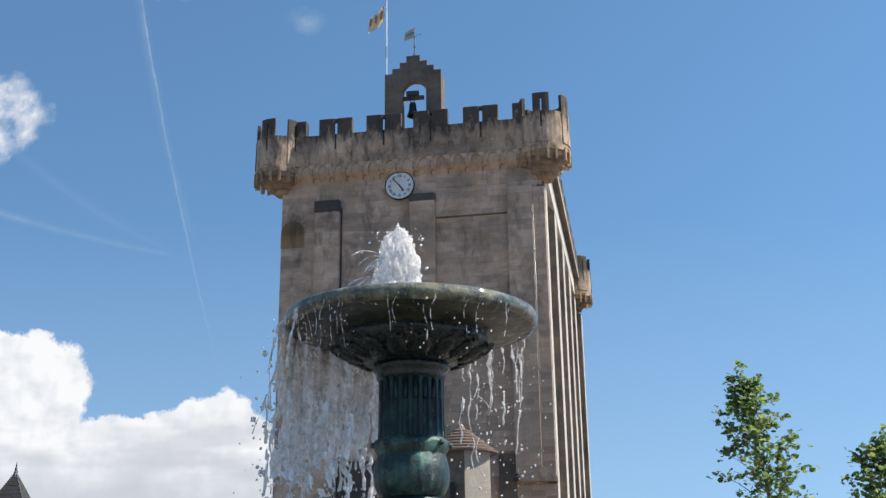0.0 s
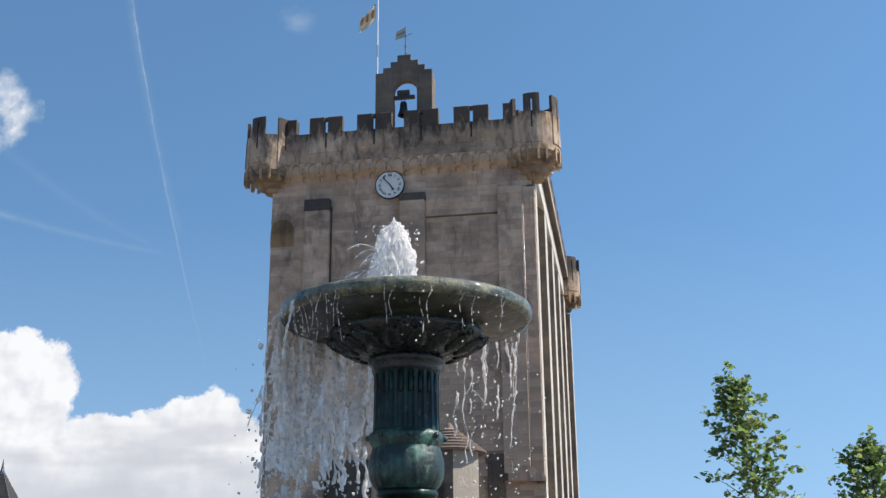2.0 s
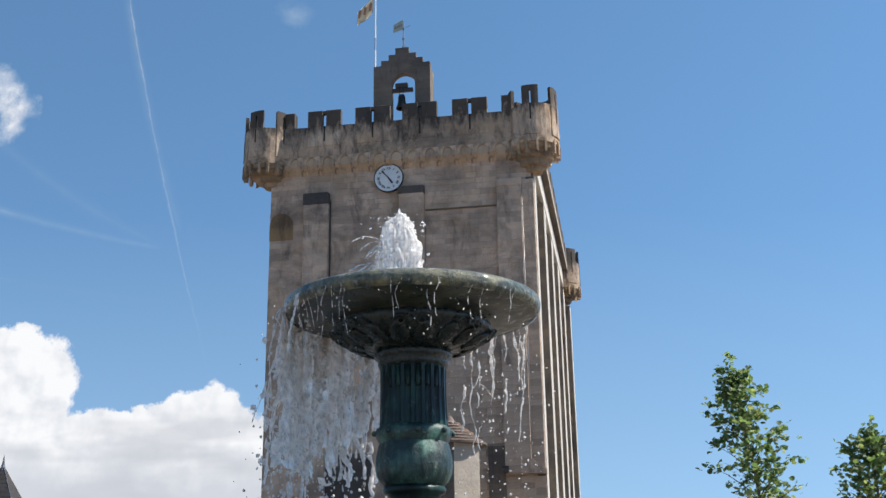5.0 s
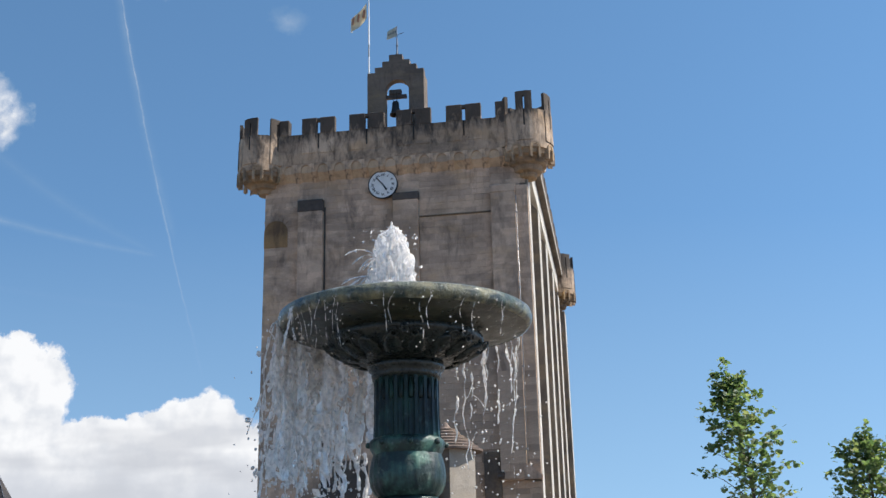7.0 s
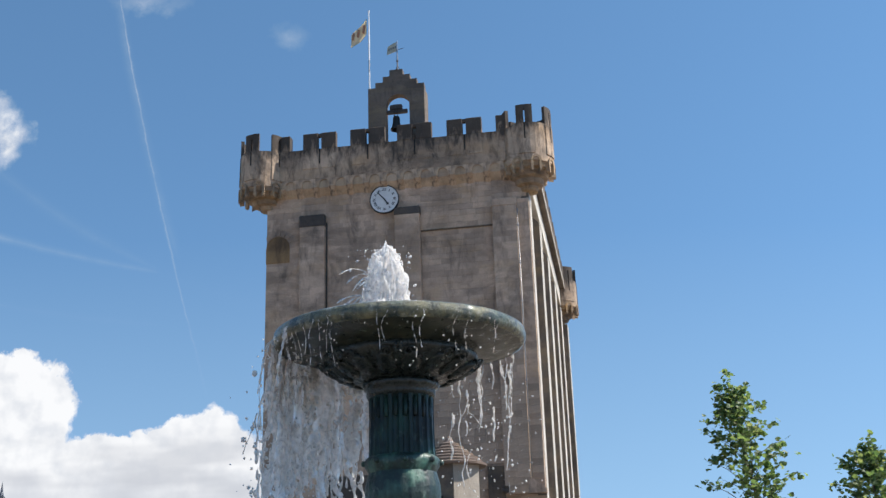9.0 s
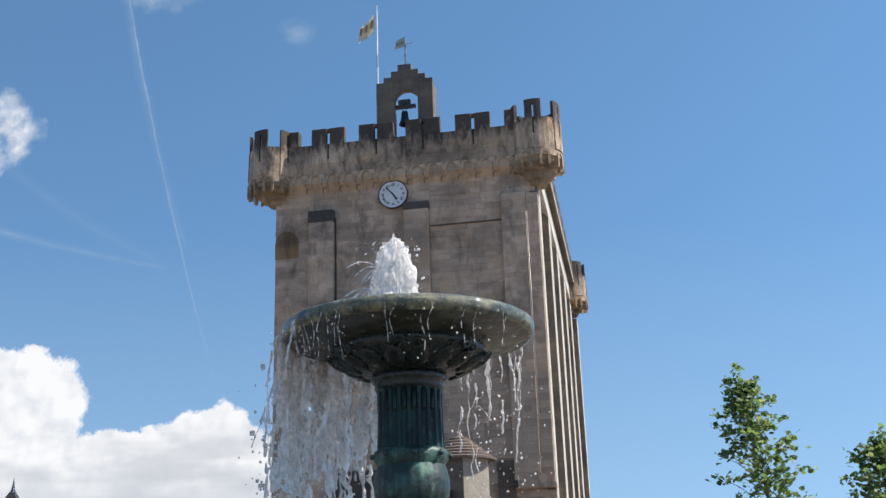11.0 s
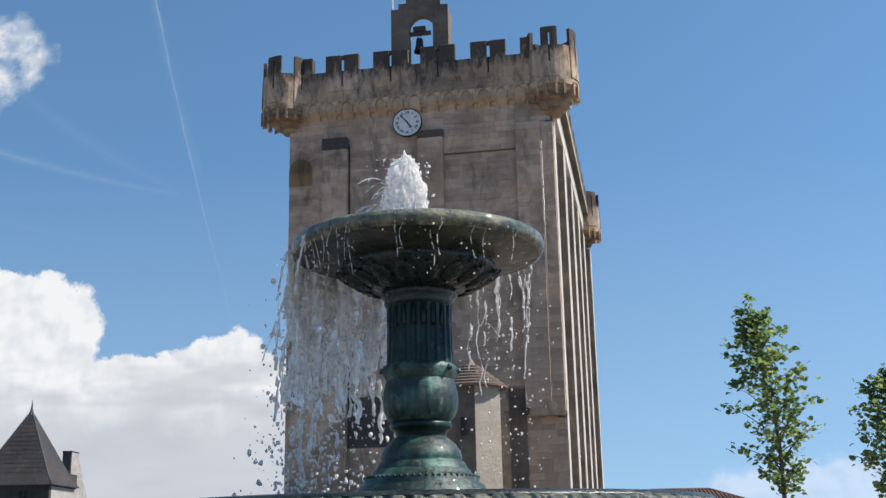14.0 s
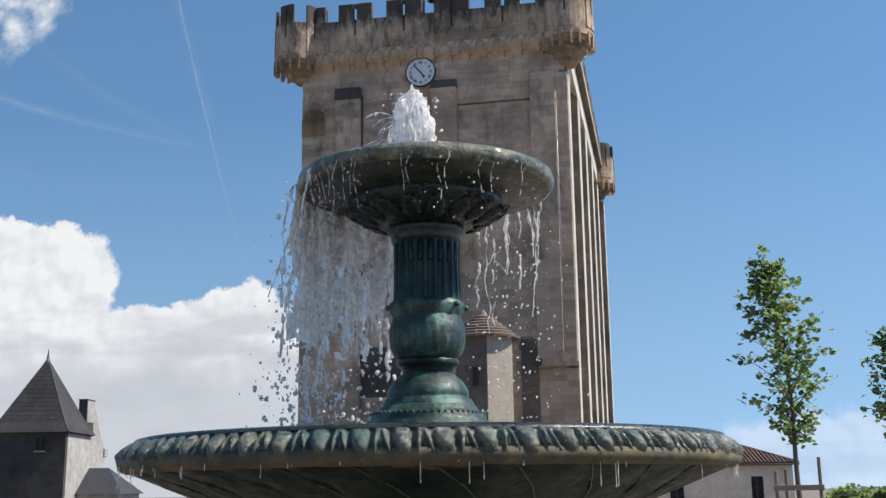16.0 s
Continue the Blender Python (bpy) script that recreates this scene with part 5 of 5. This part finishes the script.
# ---- young trees and their stakes ----
def tree(name, base, height, crown_from, width, seed, label, lean=0.0):
    """A slim young tree: tapered trunk, rising limbs, leaves in hanging clusters."""
    r = random.Random(seed)
    t = empty(name, pose(*base), label, "tree", "young trees on the square")
    path = [Vector((lean * (k / 10) ** 2 + 0.05 * math.sin(k * 0.9 + seed), 0.04 * math.cos(k * 1.1 + seed), height * 0.96 * k / 10)) for k in range(11)]
    trunk = tube(path, [0.075 * (1 - 0.88 * k / 10) + 0.006 for k in range(11)], 8)
    part("trunk", trunk, M_BARK, t, smooth=True)
    clusters = []
    n_limb = 60
    girth = ((0.0, 0.45), (0.15, 0.8), (0.4, 1.0), (0.62, 0.8), (0.8, 0.45), (1.0, 0.16))
    for k in range(n_limb):
        s = crown_from + (0.96 - crown_from) * (k / (n_limb - 1)) ** 0.95
        f = min(s * 10, 9.999)
        p0 = path[int(f)].lerp(path[int(f) + 1], f - int(f))
        u = (s - crown_from) / (1 - crown_from)
        (ua, wa), (ub, wb) = next((p, q) for p, q in zip(girth, girth[1:]) if u <= q[0])
        reach = width * 0.74 * (wa + (wb - wa) * (u - ua) / (ub - ua)) * r.uniform(0.55, 1.08)
        a = k * 2.4 + r.uniform(-0.5, 0.5)
        out = Vector((math.cos(a), math.sin(a), 0))
        rise = r.uniform(0.65, 1.15)
        pts = [p0 + out * reach * q + Vector((0, 0, reach * rise * (1.1 * q - 0.35 * q * q))) for q in (0, 0.3, 0.65, 1.0)]
        part("limb", tube(pts, [0.022 * (1.2 - u), 0.016 * (1.2 - u), 0.011 * (1.2 - u), 0.004], 5), M_BARK, t, smooth=True)
        for q in (0.34, 0.56, 0.76, 0.9, 1.03):
            c = pts[0].lerp(pts[3], q) + Vector((r.gauss(0, 0.09), r.gauss(0, 0.09), 0.1 * q * (1 - q) + r.gauss(0, 0.07)))
            clusters.append((c, r.uniform(0.06, 0.13)))
    for k in range(9):
        clusters.append((path[10] + Vector((r.gauss(0, 0.09), r.gauss(0, 0.09), 0.35 - 0.14 * k)), 0.09))
    vs, fs = [], []
    for c, rad in clusters:
        for _ in range(r.randint(5, 9)):
            p = c + Vector((r.gauss(0, rad * 1.2), r.gauss(0, rad * 1.2), r.gauss(0, rad * 0.7)))
            size = r.uniform(0.05, 0.1)
            m = Euler((r.uniform(-0.3, 1.3), r.uniform(-0.8, 0.8), r.uniform(0, 6.28))).to_matrix()
            o = len(vs)
            # five-pointed leaf with a folded midrib
            shape = [(0, -0.9, 0), (0.6, -0.65, 0.2), (1.0, 0.05, 0.12), (0.62, 0.5, 0.18), (0, 1.05, -0.2), (-0.62, 0.5, 0.18), (-1.0, 0.05, 0.12), (-0.6, -0.65, 0.2), (0, 0, 0)]
            vs += [tuple(p + m @ (Vector(q) * size)) for q in shape]
            fs += [(o + 8, o + i, o + (i + 1) % 8) for i in range(8)]
    me = bpy.data.meshes.new("crown")
    me.from_pydata(vs, [], fs)
    me.materials.append(M_LEAF)
    part("crown", me, None, t)
    return t


tree("young_tree", (8.82, 30, 0), 7.9, 0.33, 1.75, 3, "slim young maple with bright green leaves, tied to stakes", -0.5)
tree("young_tree", (12.38, 31.5, 0), 6.15, 0.40, 1.8, 8, "young maple with fresh green leaves and slender trunk", 0.15)

stakes = empty("tree_stakes", pose(8.62, 29.8, 0), "weathered wooden stakes and rails guarding the young tree", "stakes")
for x, y, h in ((-0.58, -0.3, 1.85), (0.56, -0.3, 2.2), (-0.05, 0.65, 1.9)):
    part("stake", tube([(x, y, 0), (x, y, h)], [0.045, 0.045], 8), M_WOOD, stakes)
part("rail", box(-0.66, 0.64, -0.36, -0.30, 1.36, 1.50, 0.008), M_WOOD, stakes)
part("rail", box(-0.66, 0.64, -0.36, -0.30, 0.6, 0.72, 0.008), M_WOOD, stakes)
part("tie", lathe([(0.1, 1.40), (0.115, 1.40), (0.115, 1.46), (0.1, 1.46)], 12), M_DARK, stakes)


def foliage(name, base, sx, sy, h, count, seed, label):
    r = random.Random(seed)
    t = empty(name, pose(*base), label, "tree")
    part("trunk", tube([(0, 0, 0), (0.1, 0, h * 0.5)], [0.18, 0.1], 8), M_BARK, t)
    vs, fs = [], []
    lumps = [(r.uniform(-sx, sx) * 0.8, r.uniform(-sy, sy) * 0.8, h * r.uniform(0.35, 0.82), r.uniform(0.25, 0.5)) for _ in range(22)]
    for k in range(count):
        x, y, z, q = r.choice(lumps)
        d = Vector((r.gauss(0, 1), r.gauss(0, 1), r.gauss(0, 1))).normalized() * q * r.uniform(0.6, 1.1)
        p = Vector((x, y, z)) + Vector((d.x * 1.5, d.y * 1.5, d.z))
        m = Euler((r.uniform(-1, 1), r.uniform(-1, 1), r.uniform(0, 6.28))).to_matrix()
        s = r.uniform(0.10, 0.17)
        o = len(vs)
        vs += [tuple(p + m @ (Vector(q2) * s)) for q2 in ((0, -1, 0), (0.7, 0, 0.15), (0, 1, 0), (-0.7, 0, 0.15))]
        fs += [(o, o + 1, o + 2), (o, o + 2, o + 3)]
    me = bpy.data.meshes.new("crown")
    me.from_pydata(vs, [], fs)
    me.materials.append(M_LEAF)
    part("crown", me, None, t)


foliage("distant_tree", (20.2, 58, 0), 1.9, 1.5, 1.4, 3000, 5, "low rounded dark green tree behind the square")

# ---- low house with a tiled hip roof ----
house = empty("house", pose(12.6, 60, 0), "low cream-plastered house with a terracotta hip roof", "house")


def wall_with_windows(x0, x1, y0, y1, z1, holes):
    bm = bmesh.new()
    xs = sorted({x0, x1, *[h[0] for h in holes], *[h[1] for h in holes]})
    for a, b in zip(xs, xs[1:]):
        hole = [h for h in holes if h[0] <= a and b <= h[1]]
        if hole:
            box(a, b, y0, y1, 0, hole[0][2], 0, bm)
            box(a, b, y0, y1, hole[0][3], z1, 0, bm)
        else:
            box(a, b, y0, y1, 0, z1, 0, bm)
    return bm


WIN = [(-1.87, -1.12, 0.75, 1.62), (2.43, 3.08, 0.9, 2.06)]
part("front_wall", wall_with_windows(-4.6, 4.66, 0, 0.3, 2.72, WIN), M_PLASTER, house)
part("side_wall", box(4.36, 4.66, 0.3, 7, 0, 2.72), M_PLASTER, house)
part("side_wall", box(-4.6, -4.3, 0.3, 7, 0, 2.72), M_PLASTER, house)
part("back_wall", box(-4.6, 4.66, 7, 7.3, 0, 2.72), M_PLASTER, house)
for a, b, z0, z1 in WIN:
    w = part("window", box(a, b, 0.16, 0.2, z0, z1), M_DARK, house, "dark window pane")
    part("window_frame", box((a + b) / 2 - 0.03, (a + b) / 2 + 0.03, 0.12, 0.17, z0, z1), M_SHUTTER, w)
    part("window_frame", box(a, b, 0.12, 0.17, (z0 + z1) / 2 - 0.02, (z0 + z1) / 2 + 0.02), M_SHUTTER, w)
    part("sill", box(a - 0.08, b + 0.08, -0.06, 0.15, z0 - 0.08, z0), M_PALE, w)
E4, RZ = 2.72, 4.08
bm = bmesh.new()
c = [bm.verts.new(q) for q in ((-4.85, -0.25, E4), (4.9, -0.25, E4), (4.9, 7.5, E4), (-4.85, 7.5, E4), (-1.6, 3.6, RZ), (1.75, 3.6, RZ))]
for f in ((0, 1, 5, 4), (1, 2, 5), (2, 3, 4, 5), (3, 0, 4), (3, 2, 1, 0)):
    bm.faces.new([c[i] for i in f])
roof = part("roof", bm, M_TILE, house, "terracotta tiled hip roof")
# rows of half-round tiles down the front slope and the hip end
ridge = mesh_of(tube([(0, 0, 0), (0, 1, 0)], [0.075, 0.085], 6), M_TILE)
for k in range(48):
    x = -4.8 + 0.2 * k
    top_y = 3.85 * min(1.0, (x + 4.85) / 3.25, (4.9 - x) / 3.15)
    if top_y < 0.15:
        continue
    ln = math.hypot(top_y, top_y * (RZ - E4) / 3.85)
    ob = part("roof_tile", ridge, None, roof)
    ob.matrix_basis = Matrix.Translation((x, -0.27, E4 + 0.02)) @ Matrix.Rotation(math.atan2(RZ - E4, 3.85), 4, "X") @ Matrix.Diagonal((1, ln, 1, 1))
part("ridge_tile", tube([(-1.6, 3.6, RZ + 0.02), (1.75, 3.6, RZ + 0.02)], [0.12, 0.12], 8), M_TILE, roof)
part("ridge_tile", tube([(1.75, 3.6, RZ + 0.02), (4.9, -0.25, E4 + 0.03)], [0.11, 0.11], 8), M_TILE, roof)
part("gutter", box(-4.9, 4.95, -0.36, -0.26, E4 - 0.1, E4 - 0.01, 0.02), M_SHUTTER, house)

# ---- slate-roofed pavilion, the gabled wing behind it, and a low annexe ----
FAR = 1.4


def far_pose(x, y):
    """Places of the far wing, pushed back along the line of sight."""
    return Matrix.Translation((x * FAR, y * FAR, 1.42 * (1 - FAR))) @ Matrix.Diagonal((FAR, FAR, FAR, 1))


pav = empty("pavilion", far_pose(-27.6, 72.3), "square grey stone pavilion with a steep slate pyramid roof", "building")
# shade is put into the dark walls' colour, sunlight into the right-hand one
for name, b, m in (("front_wall", (-2.35, 2.35, -2.35, -1.95), M_SHADEWALL), ("side_wall", (1.95, 2.35, -1.95, 2.35), M_LITWALL), ("side_wall", (-2.35, -1.95, -1.95, 2.35), M_SHADEWALL), ("back_wall", (-1.95, 1.95, 1.95, 2.35), M_SHADEWALL)):
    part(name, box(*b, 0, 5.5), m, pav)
part("cornice", box(-2.45, 2.45, -2.45, 2.45, 5.42, 5.56, 0.03), M_SHADEWALL, pav)
bm = bmesh.new()
q = [bm.verts.new(p) for p in ((-2.62, -2.62, 5.5), (2.62, -2.62, 5.5), (2.62, 2.62, 5.5), (-2.62, 2.62, 5.5), (-2.2, -2.2, 6.1), (2.2, -2.2, 6.1), (2.2, 2.2, 6.1), (-2.2, 2.2, 6.1), (0, 0, 10.5))]
for i in range(4):
    bm.faces.new((q[i], q[(i + 1) % 4], q[4 + (i + 1) % 4], q[4 + i]))
    bm.faces.new((q[4 + i], q[4 + (i + 1) % 4], q[8]))
bm.faces.new((q[3], q[2], q[1], q[0]))
roof = part("roof", bm, M_SLATE, pav, "steep dark slate pyramid roof")
part("finial", lathe([(0.26, 9.95), (0.1, 10.45), (0.05, 10.8), (0.0, 11.15)], 10), M_LEAD, roof)
part("hip_flashing", tube([(2.2, -2.2, 6.1), (0, 0, 10.5)], [0.025, 0.02], 6), M_LEAD, roof)
part("hip_flashing", tube([(2.62, -2.62, 5.5), (2.2, -2.2, 6.1)], [0.025, 0.025], 6), M_LEAD, roof)
for k in range(14):
    z = 6.3 + 0.29 * k
    s = 2.2 * (10.5 - z) / 4.4
    part("slate_course", box(-s, s, -s - 0.006, -s + 0.02, z, z + 0.012), M_SLATE, roof)
for x in (-0.16, 0.16):
    part("window_light", box(0.75 + x - 0.1, 0.75 + x + 0.1, -2.37, -2.2, 4.35, 5.15), M_DARK, pav, "narrow dark window light")
part("window_sill", box(0.4, 1.1, -2.42, -2.3, 4.25, 4.35, 0.02), M_PALE, pav)

wing = empty("gabled_wing", far_pose(-28.05, 82), "pale sunlit gable with a tall chimney", "building")

part("gable_wall", joined(bmesh.new(), prism([(-6.7, 0), (4.2, 0), (4.2, 4.9), (1.34, 8.3), (-0.2, 8.3), (-0.25, 6.6), (-6.7, 4.5)], -0.5, 0.0), SWAP), M_LITWALL, wing)
bm = bmesh.new()
joined(bm, prism([(-7.0, 4.35), (0.5, 6.9), (4.4, 4.75), (4.4, 4.6), (0.5, 6.75), (-7.0, 4.2)], -9, -0.45), SWAP)
part("roof", bm, M_SLATE, wing)
part("body_wall", box(-9, -0.5, -6.5, 4.0, 0, 4.25), M_LITWALL, wing)
# stack coloured as shade; a thin pale plate paints its sunlit side
chim = part("chimney", box(-0.62, 0.02, -0.3, 1.3, 6.2, 8.5, 0.03), M_SHADEWALL, wing, "chimney stack coloured dark as in shade, with a pale sunlit flank")
part("chimney_face", box(0.02, 0.06, -0.28, 1.28, 6.9, 8.48), M_LITWALL, chim, "thin plate coloured pale as sunlit")
part("chimney_cap", box(-0.66, 0.06, -0.34, 1.34, 8.5, 8.58, 0.02), M_SHADEWALL, chim)
part("kneeler", box(-0.5, 0.15, 3.9, 4.6, 4.5, 5.1, 0.04), M_LITWALL, wing)

annexe = empty("annexe", far_pose(-25.1, 74), "low annexe with a grey slate hip roof", "building")
part("wall", box(-1.4, 2.6, -1.6, 3, 0, 1.7), M_LITWALL, annexe)
bm = bmesh.new()
q = [bm.verts.new(p) for p in ((-1.6, -1.9, 1.65), (2.9, -1.9, 1.65), (2.9, 3.2, 1.65), (-1.6, 3.2, 1.65), (-0.6, 0.6, 3.35), (1.2, 0.6, 3.35))]
for f in ((0, 1, 5, 4), (1, 2, 5), (2, 3, 4, 5), (3, 0, 4), (3, 2, 1, 0)):
    bm.faces.new([q[i] for i in f])
part("roof", bm, plain("grey_slate", (0.045, 0.045, 0.05), 0.7, 5, 0.4), annexe)

# ---- single blocks low on the keep ----
shapes = {}
for u, z, w, h, y in near:
    key = (round(w, 1), round(h, 2))
    if key not in shapes:
        bv, bf = block_mesh(w, h, 0.014)
        me = bpy.data.meshes.new("stone_block")
        me.from_pydata(bv, [], bf)
        me.materials.append(M_BLOCK)
        shapes[key] = (me, w, h)
    me, w0, h0 = shapes[key]
    ob = part("stone_block", me, None, tower)
    ob.location = (u, y, z)
    ob.scale = (w / w0, 1, h / h0)
